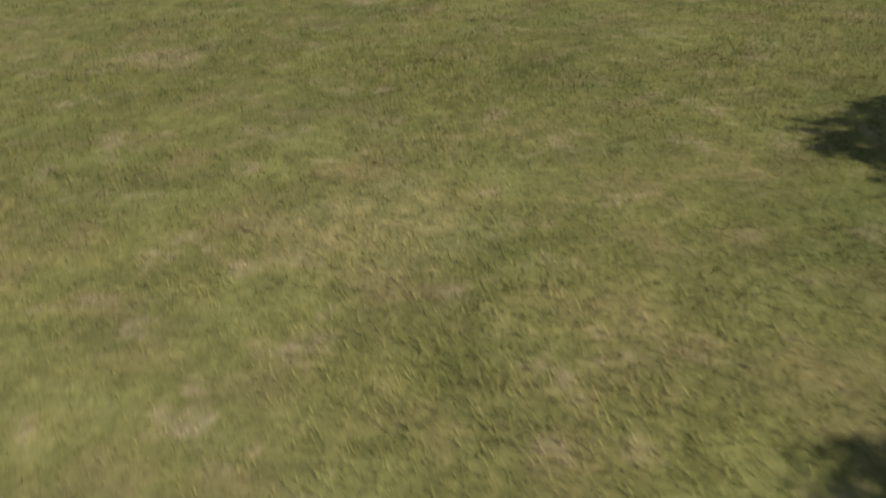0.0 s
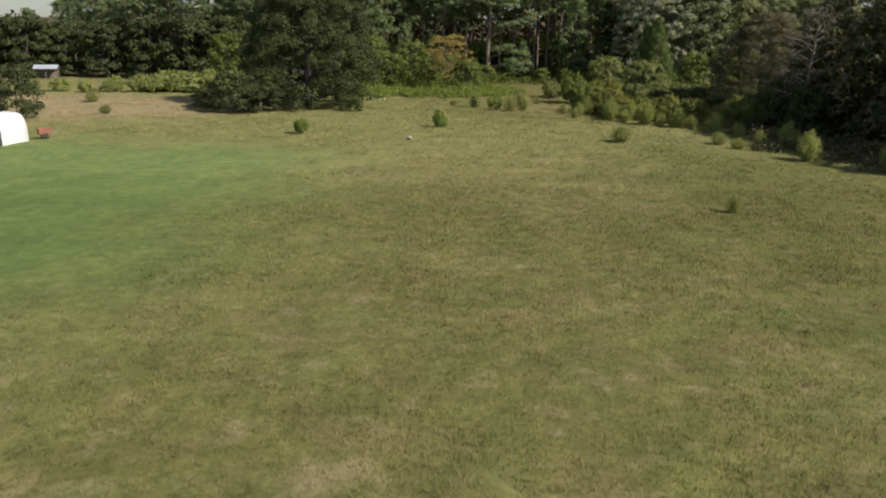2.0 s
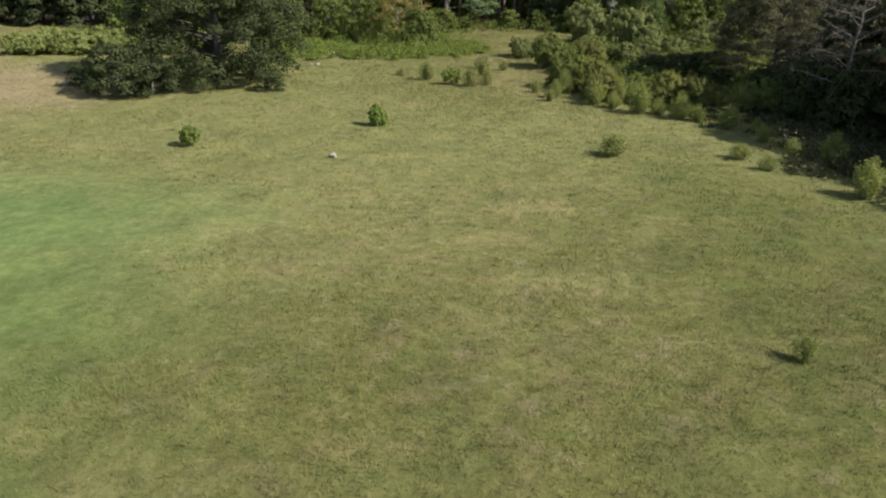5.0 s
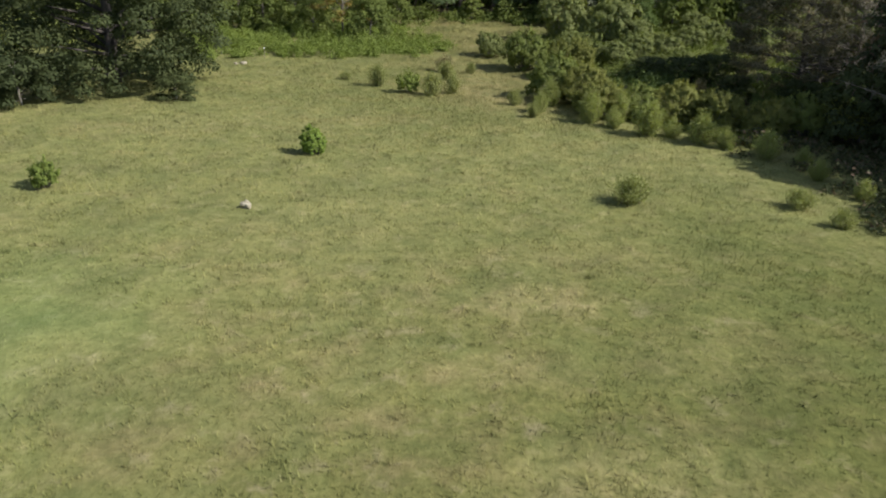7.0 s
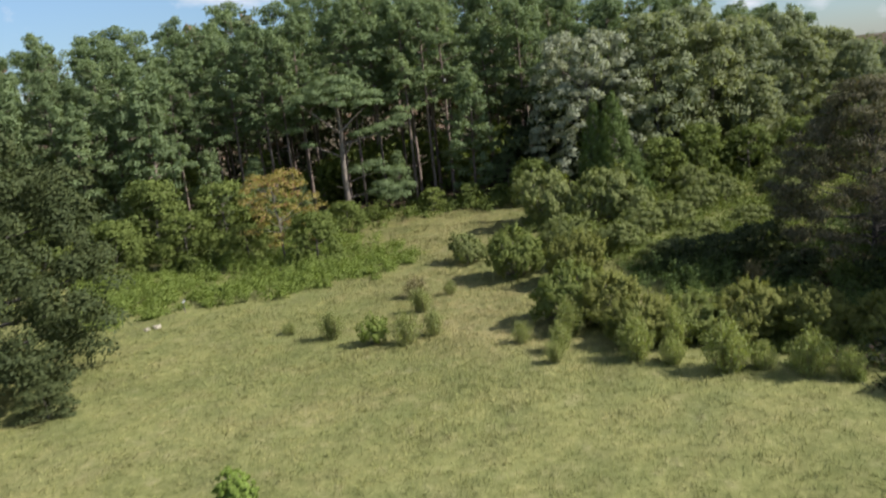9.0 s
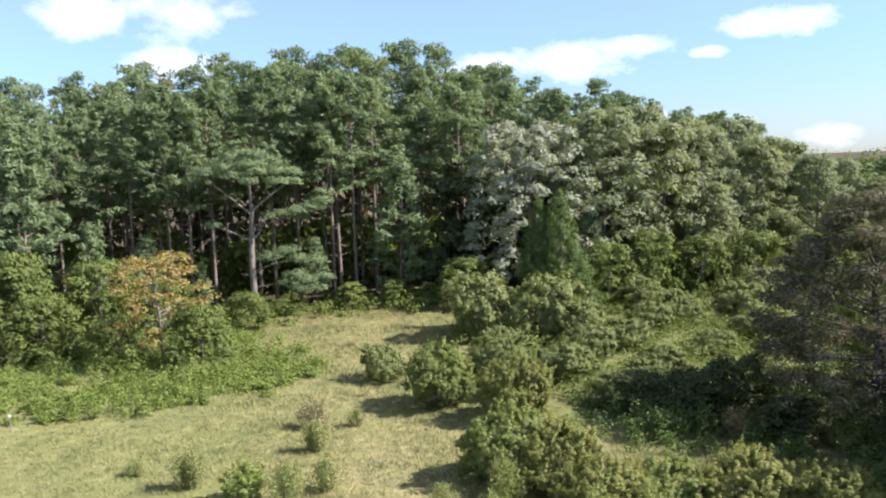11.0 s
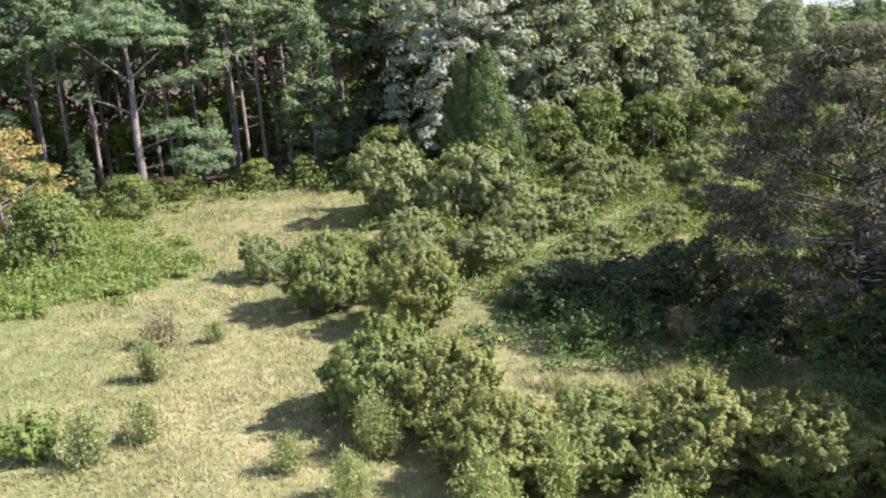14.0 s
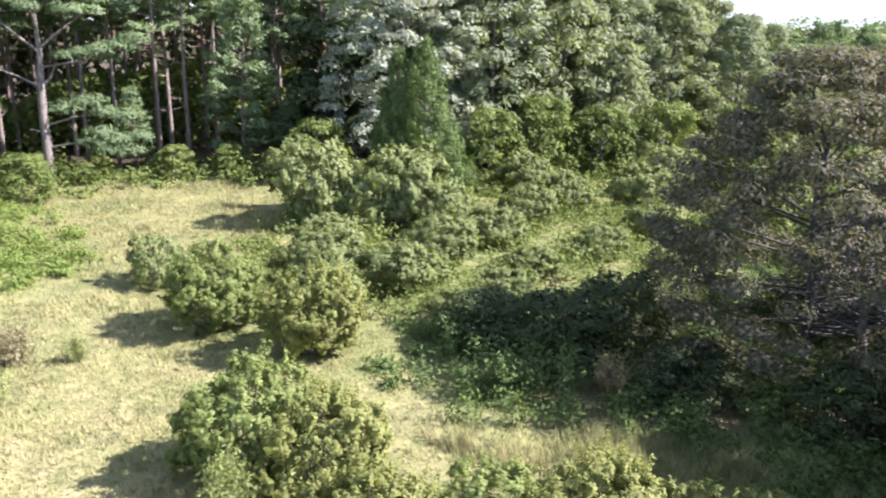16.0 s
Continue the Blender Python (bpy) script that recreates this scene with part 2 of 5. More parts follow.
    return c, fine, tuft


def ground_material():
    m, n, l, p = nodes_of("meadow_ground")
    c, fine, med = field_colour(n, l, False)
    c = mixer(n, l, 0.2, c, (0.09, 0.09, 0.045))
    l.new(c, p.inputs["Base Color"])
    p.inputs["Roughness"].default_value = 1.0
    p.inputs["Specular IOR Level"].default_value = 0.1
    b = n.new("ShaderNodeBump")
    b.inputs["Strength"].default_value, b.inputs["Distance"].default_value = 0.6, 0.10
    both = n.new("ShaderNodeMath")
    both.operation = "MULTIPLY_ADD"
    both.inputs[1].default_value = 0.5
    l.new(fine, both.inputs[0])
    l.new(med, both.inputs[2])
    l.new(both.outputs[0], b.inputs["Height"])
    l.new(b.outputs["Normal"], p.inputs["Normal"])
    return m


def blade_material():
    m, n, l, p = nodes_of("meadow_blades")
    c, fine, med = field_colour(n, l, True)
    l.new(c, p.inputs["Base Color"])
    p.inputs["Roughness"].default_value = 0.7
    p.inputs["Specular IOR Level"].default_value = 0.2
    t = n.new("ShaderNodeBsdfTranslucent")
    l.new(c, t.inputs["Color"])
    soft_up = n.new("ShaderNodeVectorMath")
    soft_up.operation = "MULTIPLY_ADD"
    soft_up.inputs[1].default_value, soft_up.inputs[2].default_value = (0.45, 0.45, 0.45), (0, 0, 0.8)
    facing = n.new("ShaderNodeNewGeometry")
    l.new(facing.outputs["Normal"], soft_up.inputs[0])
    even = n.new("ShaderNodeVectorMath")
    even.operation = "NORMALIZE"
    l.new(soft_up.outputs[0], even.inputs[0])
    l.new(even.outputs[0], p.inputs["Normal"])
    ms = n.new("ShaderNodeMixShader")
    ms.inputs[0].default_value = 0.25
    l.new(p.outputs["BSDF"], ms.inputs[1])
    l.new(t.outputs["BSDF"], ms.inputs[2])
    l.new(ms.outputs["Shader"], n["Material Output"].inputs["Surface"])
    return m


M_GROUND, M_BLADE = ground_material(), blade_material()
M_PINE = leaf_material("pine_needles", (0.088, 0.122, 0.064), (0.156, 0.206, 0.096), (0.268, 0.314, 0.148), 0.32)
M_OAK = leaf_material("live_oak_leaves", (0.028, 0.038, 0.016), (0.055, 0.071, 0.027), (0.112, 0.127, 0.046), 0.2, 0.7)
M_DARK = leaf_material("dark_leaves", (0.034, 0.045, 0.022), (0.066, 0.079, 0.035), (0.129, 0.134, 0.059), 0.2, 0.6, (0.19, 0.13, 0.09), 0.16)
M_BUSH = leaf_material("groundsel_leaves", (0.112, 0.142, 0.040), (0.212, 0.250, 0.074), (0.335, 0.358, 0.128), 0.38)
M_BUSH_Y = leaf_material("groundsel_yellow_leaves", (0.128, 0.142, 0.042), (0.234, 0.246, 0.074), (0.350, 0.348, 0.126), 0.38)
M_LIME = leaf_material("young_shrub_leaves", (0.160, 0.222, 0.050), (0.255, 0.340, 0.078), (0.365, 0.445, 0.120), 0.4)
M_YOUNG = leaf_material("pale_young_leaves", (0.185, 0.215, 0.070), (0.285, 0.322, 0.112), (0.415, 0.440, 0.180), 0.42)
M_THICKET = leaf_material("thicket_leaves", (0.116, 0.142, 0.050), (0.208, 0.236, 0.088), (0.325, 0.345, 0.146), 0.38)
M_VINE = leaf_material("vine_leaves", (0.118, 0.158, 0.040), (0.205, 0.258, 0.064), (0.318, 0.350, 0.106), 0.4)
M_SILVER = leaf_material("silvery_leaves", (0.130, 0.146, 0.094), (0.262, 0.280, 0.195), (0.450, 0.465, 0.355), 0.3, 0.7)
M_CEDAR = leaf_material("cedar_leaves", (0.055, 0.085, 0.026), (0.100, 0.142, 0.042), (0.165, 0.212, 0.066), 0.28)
M_WOODS = leaf_material("mixed_wood_leaves", (0.142, 0.166, 0.100), (0.228, 0.256, 0.150), (0.322, 0.342, 0.214), 0.42)
M_OLIVE = leaf_material("olive_wood_leaves", (0.150, 0.172, 0.090), (0.228, 0.250, 0.130), (0.312, 0.326, 0.180), 0.42)
M_AUTUMN = leaf_material("autumn_leaves", (0.165, 0.125, 0.050), (0.290, 0.238, 0.072), (0.350, 0.335, 0.100), 0.4, 0.6, (0.29, 0.16, 0.09), 0.16)
M_EDGE = leaf_material("edge_leaves", (0.070, 0.092, 0.023), (0.134, 0.168, 0.043), (0.235, 0.264, 0.075), 0.3)
M_LICHEN = leaf_material("grey_lichen", (0.115, 0.107, 0.088), (0.185, 0.174, 0.145), (0.290, 0.275, 0.230), 0.2, 0.9)
M_GUM = leaf_material("gum_leaves", (0.048, 0.047, 0.028), (0.092, 0.088, 0.052), (0.260, 0.240, 0.160), 0.3, 0.85, (0.20, 0.14, 0.08), 0.04)
M_WEED = leaf_material("feathery_weed", (0.170, 0.190, 0.070), (0.260, 0.285, 0.110), (0.390, 0.405, 0.175), 0.4)
M_DRY = leaf_material("dry_stalks", (0.152, 0.129, 0.065), (0.234, 0.204, 0.108), (0.328, 0.300, 0.160), 0.25)
M_BARK = bark_material("pine_bark", (0.075, 0.055, 0.042), (0.27, 0.205, 0.165))
M_DARKBARK = bark_material("dark_bark", (0.035, 0.03, 0.026), (0.10, 0.085, 0.075))
M_PALEBARK = bark_material("pale_pine_bark", (0.085, 0.068, 0.056), (0.27, 0.225, 0.185))
M_GREYBARK = bark_material("grey_bark", (0.085, 0.072, 0.058), (0.26, 0.23, 0.19), 9.0)
M_STONE = plain_material("pale_stone", (0.20, 0.175, 0.12), (0.42, 0.38, 0.29), 0.85, 9.0)
M_TARP = plain_material("white_sheeting", (0.74, 0.75, 0.76), (0.84, 0.84, 0.84), 0.5, 2.5)
M_PANEL = plain_material("grey_panel", (0.30, 0.32, 0.32), (0.40, 0.42, 0.42), 0.6, 3.0)
M_DARKGLASS = plain_material("dark_window", (0.03, 0.035, 0.04), (0.06, 0.065, 0.07), 0.2, 3.0)
M_ROOF = plain_material("metal_roof", (0.38, 0.43, 0.48), (0.52, 0.57, 0.62), 0.45, 2.0, 0.2)
M_TIMBER = plain_material("weathered_timber", (0.14, 0.11, 0.085), (0.26, 0.22, 0.18), 0.85, 5.0)
M_RUST = plain_material("rusty_red_paint", (0.22, 0.075, 0.045), (0.36, 0.15, 0.09), 0.7, 6.0)

# ---------------------------------------------------------------- mesh helpers
rng = np.random.default_rng(7)


def mesh_of(name, verts, faces, material, smooth=False):
    """A mesh from an array of corners and an array of faces that all have the same number of corners."""
    verts, faces = np.asarray(verts, np.float32), np.asarray(faces, np.int32)
    me = bpy.data.meshes.new(name)
    k = faces.shape[1]
    me.vertices.add(len(verts))
    me.vertices.foreach_set("co", verts.ravel())
    me.loops.add(faces.size)
    me.loops.foreach_set("vertex_index", faces.ravel())
    me.polygons.add(len(faces))
    me.polygons.foreach_set("loop_start", np.arange(0, faces.size, k, dtype=np.int32))
    me.update(calc_edges=True)
    if smooth:
        me.polygons.foreach_set("use_smooth", np.ones(len(faces), bool))
    me.materials.append(material)
    return me


def under(name, me, parent, label=""):
    ob = new(name, me)
    ob.parent = parent
    return tagged(ob, label)


def unit(v):
    return v / np.maximum(np.linalg.norm(v, axis=1, keepdims=True), 1e-9)


def ball(r, count):
    return unit(r.normal(size=(count, 3)))


def leaves(r, centre, normal, size, slim=0.5):
    """Pointed leaves: corners and faces."""
    count = len(centre)
    t = unit(np.cross(normal, ball(r, count)))
    b = np.cross(normal, t)
    s = np.asarray(size).reshape(-1, 1) * np.ones((count, 1))
    v = np.stack([centre - t * s * 0.8 - b * s * slim, centre - t * s * 0.8 + b * s * slim, centre + t * s * 1.2], axis=1).reshape(-1, 3)
    return v, np.arange(count * 3).reshape(-1, 3)


def clump(r, centre, radius, count, fill=0.55):
    """Points and outward directions in the outer part of an ellipsoid."""
    d = ball(r, count)
    d[:, 2] = np.where(d[:, 2] < -0.25, -d[:, 2] * 0.6, d[:, 2])
    d = unit(d)
    p = np.asarray(centre) + d * np.asarray(radius) * (fill + (1 - fill) * r.random((count, 1)) ** 0.6)
    return p, unit(d + (0, 0, 0.25) + 0.5 * ball(r, count))


def tube(points, radii, sides=7):
    points = np.asarray(points, float)
    v, f = [], []
    for i, (p, q) in enumerate(zip(points, radii)):
        d = points[min(i + 1, len(points) - 1)] - points[max(i - 1, 0)]
        d = d / max(np.linalg.norm(d), 1e-9)
        a = np.cross(d, (0.31, 0.95, 0.05) if abs(d[2]) > 0.6 else (0, 0, 1))
        a = a / np.linalg.norm(a)
        b = np.cross(d, a)
        for k in range(sides):
            w = 2 * math.pi * k / sides
            v.append(p + q * (a * math.cos(w) + b * math.sin(w)))
    for i in range(len(points) - 1):
        for k in range(sides):
            f.append((i * sides + k, i * sides + (k + 1) % sides, (i + 1) * sides + (k + 1) % sides, (i + 1) * sides + k))
    return v, f


def joined(pieces):
    v, f, base = [], [], 0
    for pv, pf in pieces:
        v.append(np.asarray(pv, np.float32))
        f.append(np.asarray(pf, np.int32) + base)
        base += len(pv)
    return np.concatenate(v), np.concatenate(f)


def inside(poly, x, y):
    """Whether the points lie in a polygon."""
    hit = np.zeros(np.shape(x), bool)
    for (x0, y0), (x1, y1) in zip(poly, poly[1:] + poly[:1]):
        cross = (y0 > y) != (y1 > y)
        hit ^= cross & (x < (x1 - x0) * (y - y0) / (y1 - y0 + 1e-12) + x0)
    return hit


def soft_inside(poly, x, y, margin=2.0):
    """About 1 within a polygon and 0 outside it, with a soft, ragged edge."""
    xs, ys = [p[0] for p in poly], [p[1] for p in poly]
    far = margin + 2.0
    close = np.nonzero((x > min(xs) - far) & (x < max(xs) + far) & (y > min(ys) - far) & (y < max(ys) + far))[0]
    acc = np.zeros(len(x))
    x, y = x[close], y[close]
    wob_x = 1.1 * np.sin(0.55 * y + 0.8) + 0.6 * np.sin(1.7 * y + x * 0.4)
    wob_y = 1.0 * np.sin(0.6 * x) + 0.6 * np.sin(1.9 * x + 0.5 * y)
    spots = [(u, v) for u in (-1, 0, 1) for v in (-1, 0, 1)]
    for u, v in spots:
        acc[close] += inside(poly, x + wob_x + u * margin, y + wob_y + v * margin)
    return acc / len(spots)


# ---------------------------------------------------------------- ground
LAWN = [(-60, 20), (-9.5, 36), (-8.2, 46), (-7.8, 54), (-5.5, 60), (-4.5, 65), (-9, 67.5), (-22, 69.5), (-60, 74)]
LAWN_EDGE = [(-60, 10), (-7, 33), (-3.5, 46), (-1.5, 56), (0.5, 63), (-3.5, 67), (-10, 69), (-22, 71), (-60, 76)]
TAN = [(-60, 80), (-34, 80), (-20, 84), (-18, 92), (-24, 101), (-34, 104), (-60, 108)]
PATHWAY = [(9.5, 92), (15.5, 86.5), (17.5, 90), (17, 95), (14.5, 99), (14.5, 105), (17, 110), (22, 113), (21, 124), (14, 127), (11.5, 118), (12.5, 107), (9.5, 100)]
GLADE = [(19, 87.5), (24, 89), (23.5, 93), (20, 95.5), (18.5, 94)]


# rank grass, widened to paint the lens falloff on the ground
RANK_AND_FALLOFF = [(1.5, -5), (3.6, 7), (6, 18), (8.5, 34), (9, 46), (9, 56), (13, 68), (22, 72), (27, 66), (32, 50), (40, 0), (30, -20)]
# soil under the right-hand trees, painted dark where their shade lies
SOIL_AND_SHADE = [(25, 92), (28, 88.5), (33, 82), (30, 60), (36, 45), (60, 40), (60, 96), (40, 97), (30, 97)]
# dry patches: middle, half-widths, strength
PATCHES = [(-5.6, 21.6, 1.5, 0.7, 0.8), (-0.6, 27.0, 1.2, 0.6, 0.7), (1.0, 12.0, 1.5, 1.3, 0.55), (3.1, 41.0, 1.6, 1.2, 0.55), (10.0, 55.2, 2.6, 1.4, 0.6), (6.6, 36.4, 1.2, 0.6, 0.8), (-2.4, 44.6, 1.6, 0.9, 0.45),
           (2.7, 45.8, 1.0, 0.7, 0.55), (4.0, 35.8, 0.9, 0.5, 0.6), (9.6, 63.6, 1.9, 1.2, 0.7), (7.9, 59.7, 2.2, 0.9, 0.5), (14.0, 60.0, 3.0, 1.6, 0.45), (12.0, 67.0, 3.5, 1.6, 0.35), (0.0, 66.0, 2.5, 1.0, 0.35),
           (8.0, 39.0, 1.1, 0.7, 0.5), (13.0, 50.0, 2.4, 1.0, 0.35), (-6.1, 37.2, 1.6, 0.7, 0.4), (5.0, 86.0, 4.0, 1.4, 0.3), (-6.0, 84.0, 4.0, 1.5, 0.3)]


def height_at(x, y):
    return 0.05 * np.sin(0.31 * x + 0.5) * np.sin(0.27 * y) + 0.03 * np.sin(0.9 * x + 1.3 * y) + 0.025 * np.sin(1.7 * x - 1.1 * y + 2)


def zones_at(x, y):
    z = np.zeros((len(x), 4), np.float32)
    z[:, 0] = 0.9 * soft_inside(LAWN, x, y, 3.2)
    z[:, 1] = np.clip(0.85 * soft_inside(TAN, x, y, 3) + (0.85 - 0.5 * np.clip((y - 106) / 8, 0, 1)) * soft_inside(PATHWAY, x, y, 2.2) + 0.6 * soft_inside(GLADE, x, y, 0.8), 0, 0.9)
    for cx, cy, rx, ry, k in PATCHES:
        d = ((x - cx) / rx) ** 2 + ((y - cy) / ry) ** 2 + 0.35 * np.sin(5.1 * x + 2.2 * y) + 0.35 * np.sin(4.3 * y - 3.1 * x)
        z[:, 1] = np.maximum(z[:, 1], k * np.clip(1.25 - 0.75 * d, 0, 1))
    z[:, 2] = 0.8 * soft_inside(LAWN_EDGE, x, y, 3.5) * (1 - z[:, 0])
    z[:, 2] = np.maximum(z[:, 2], (0.6 - 0.3 * np.clip((y - 108) / 6, 0, 1)) * np.clip((y - 52) / 20, 0, 1) * np.clip((128 - y) / 6, 0, 1) * (1 - z[:, 0]) * (1 - z[:, 1]))
    z[:, 3] = 1
    return z


def add_zones(me):
    co = np.empty(len(me.vertices) * 3, np.float32)
    me.vertices.foreach_get("co", co)
    co = co.reshape(-1, 3)
    at = me.color_attributes.new("zone", "FLOAT_COLOR", "POINT")
    at.data.foreach_set("color", zones_at(co[:, 0].astype(float), co[:, 1].astype(float)).ravel())
    x, y = co[:, 0].astype(float), co[:, 1].astype(float)
    g = np.zeros((len(x), 4), np.float32)
    # red: rank grass, plus a near band darkened for lens falloff
    g[:, 0] = np.maximum(soft_inside(RANK_AND_FALLOFF, x, y, 4.0), 0.7 * np.clip((60 - y) / 10, 0, 1) * np.clip((y - 8) / 10, 0, 1))
    # green: brown floor under the trees, their shade painted in
    g[:, 1] = np.clip((y - 131 + 0.8 * np.sin(0.4 * x)) / 3, 0, 1) + soft_inside(SOIL_AND_SHADE, x, y, 1.5)
    g[:, 2] = 0.45 * soft_inside(TAN, x, y, 2.5)
    for cx, cy, rx, ry, k in PATCHES[:2]:
        d = ((x - cx) / rx) ** 2 + ((y - cy) / ry) ** 2 + 0.35 * np.sin(5.1 * x + 2.2 * y) + 0.35 * np.sin(4.3 * y - 3.1 * x)
        g[:, 2] = np.maximum(g[:, 2], 0.35 * np.clip(1.1 - d, 0, 1))
    at = me.color_attributes.new("growth", "FLOAT_COLOR", "POINT")
    at.data.foreach_set("color", np.clip(g, 0, 1).ravel())


gx = np.concatenate([[-3000, -1200, -500, -250, -140, -110, -90, -75, -60, -50], np.arange(-40, 50.1, 0.5), [60, 75, 90, 110, 140, 250, 500, 1200, 3000]])
gy = np.concatenate([[-2000, -800, -300, -100, -40, -20, -10], np.arange(0, 140.1, 0.5), [150, 165, 180, 200, 230, 350, 600, 1300, 4000]])
GX, GY = np.meshgrid(gx, gy)
near = (np.abs(GX) < 120) & (GY > -30) & (GY < 200)
GZ = np.where(near, height_at(GX, GY), 0)
cols, lines = len(gx), len(gy)
quad = np.arange(cols * lines).reshape(lines, cols)
faces = np.stack([quad[:-1, :-1], quad[:-1, 1:], quad[1:, 1:], quad[1:, :-1]], axis=-1).reshape(-1, 4)
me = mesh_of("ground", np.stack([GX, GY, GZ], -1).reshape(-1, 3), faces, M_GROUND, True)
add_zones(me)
ground = tagged(new("ground", me), "rough olive and straw-coloured meadow with a mown lawn", "ground", kind="structure")


def grass(name, label, x, y, tall, wide, blades, loose=0.22):
    """Tufts of blades: each blade a leaning sliver."""
    count = len(x)
    x, y = np.repeat(x, blades), np.repeat(y, blades)
    total = count * blades
    spread = loose + 0.5 * np.mean(wide)
    x = x + rng.normal(0, spread, total)
    y = y + rng.normal(0, spread, total)
    z = height_at(x, y) - 0.02
    hgt = np.repeat(tall, blades) * rng.uniform(0.45, 1.15, total)
    w = wide * rng.uniform(0.6, 1.4, total)
    lean = rng.uniform(0.35, 1.0, total) * hgt
    la = rng.uniform(0, 2 * math.pi, total)
    base = np.stack([x, y, z], -1)
    side = np.stack([-np.sin(la) * w / 2, np.cos(la) * w / 2, 0 * w], -1)
    bend = np.stack([np.cos(la) * lean, np.sin(la) * lean, 0 * lean], -1)
    up = np.stack([0 * hgt, 0 * hgt, hgt], -1)
    v = np.stack([base - side, base + side, base + bend + up], axis=1).reshape(-1, 3)
    me = mesh_of(name, v, np.arange(total * 3).reshape(-1, 3), M_BLADE)
    add_zones(me)
    return tagged(new(name, me), label, "grass", kind="stuff")


def patchy(x, y):
    return 0.5 + 0.25 * np.sin(0.8 * x + 0.6 * np.sin(0.5 * y)) + 0.25 * np.sin(0.7 * y + 1.5 * np.sin(0.33 * x))


def sown(count, far, spread_x):
    """Places over the meadow, closer together where the flight begins and thinning out evenly."""
    y = rng.uniform(0, 1, count) ** 1.25 * far + 3
    x = rng.normal(0, 1, count) * (5.5 + y * spread_x) + 2 + 0.06 * y
    return x, y


px, py = sown(46000, 52, 0.30)
lawn_here = soft_inside(LAWN, px, py, 3.0)
grass("meadow_grass", "tall olive meadow grass with dry seed heads", px, py, (0.08 + 0.09 * patchy(px, py)) * (1 - 0.75 * lawn_here), np.repeat(0.015 + 0.0003 * py, 6), 6)
px, py = rng.uniform(-38, 31, 42000), rng.uniform(38, 127, 42000)
lawn_here = soft_inside(LAWN, px, py, 3.0)
grass("meadow_grass", "pale green and straw-coloured meadow grass", px, py, (0.10 + 0.12 * patchy(px, py)) * (1 - 0.75 * lawn_here), np.repeat(0.015 + 0.0003 * py, 5), 5)


px, py = rng.normal(12, 6.5, 11000), rng.normal(96, 9.5, 11000)
grass("meadow_grass", "longer pale tufts of grass along the grassy path", px, py, 0.10 + 0.14 * patchy(1.7 * px, 1.9 * py), np.repeat(0.036, 11000 * 5), 5)


px, py = rng.uniform(7, 25, 4600), rng.uniform(104, 127.5, 4600)
grass("meadow_grass", "rank green grass and weeds at the far end of the grassy path", px, py, 0.10 + 0.34 * np.clip(patchy(1.3 * px, 1.5 * py) - 0.25, 0, 1), np.repeat(0.05, 4600 * 6), 6, 0.15)
px, py = rng.uniform(-18, 29, 6500), rng.uniform(14, 104, 6500)
keep = soft_inside(LAWN, px, py, 3.0) < 0.3
px, py = px[keep], py[keep]
grass("meadow_grass", "uneven tussocks of rough grass in the meadow", px, py, 0.11 + 0.10 * patchy(2.3 * px, 2.1 * py), np.repeat(0.016 + 0.00016 * py, 14), 14, 0.09)


# ---------------------------------------------------------------- kinds of plants
def trunk_line(r, tall, wobble, steps=8):
    z = np.linspace(-0.15, tall, steps)
    x = np.cumsum(r.normal(0, wobble, steps)) * (z / tall)
    y = np.cumsum(r.normal(0, wobble, steps)) * (z / tall)
    return np.stack([x, y, z], -1)


def on_line(line, z):
    return np.array([np.interp(z, line[:, 2], line[:, i]) for i in range(2)] + [z])


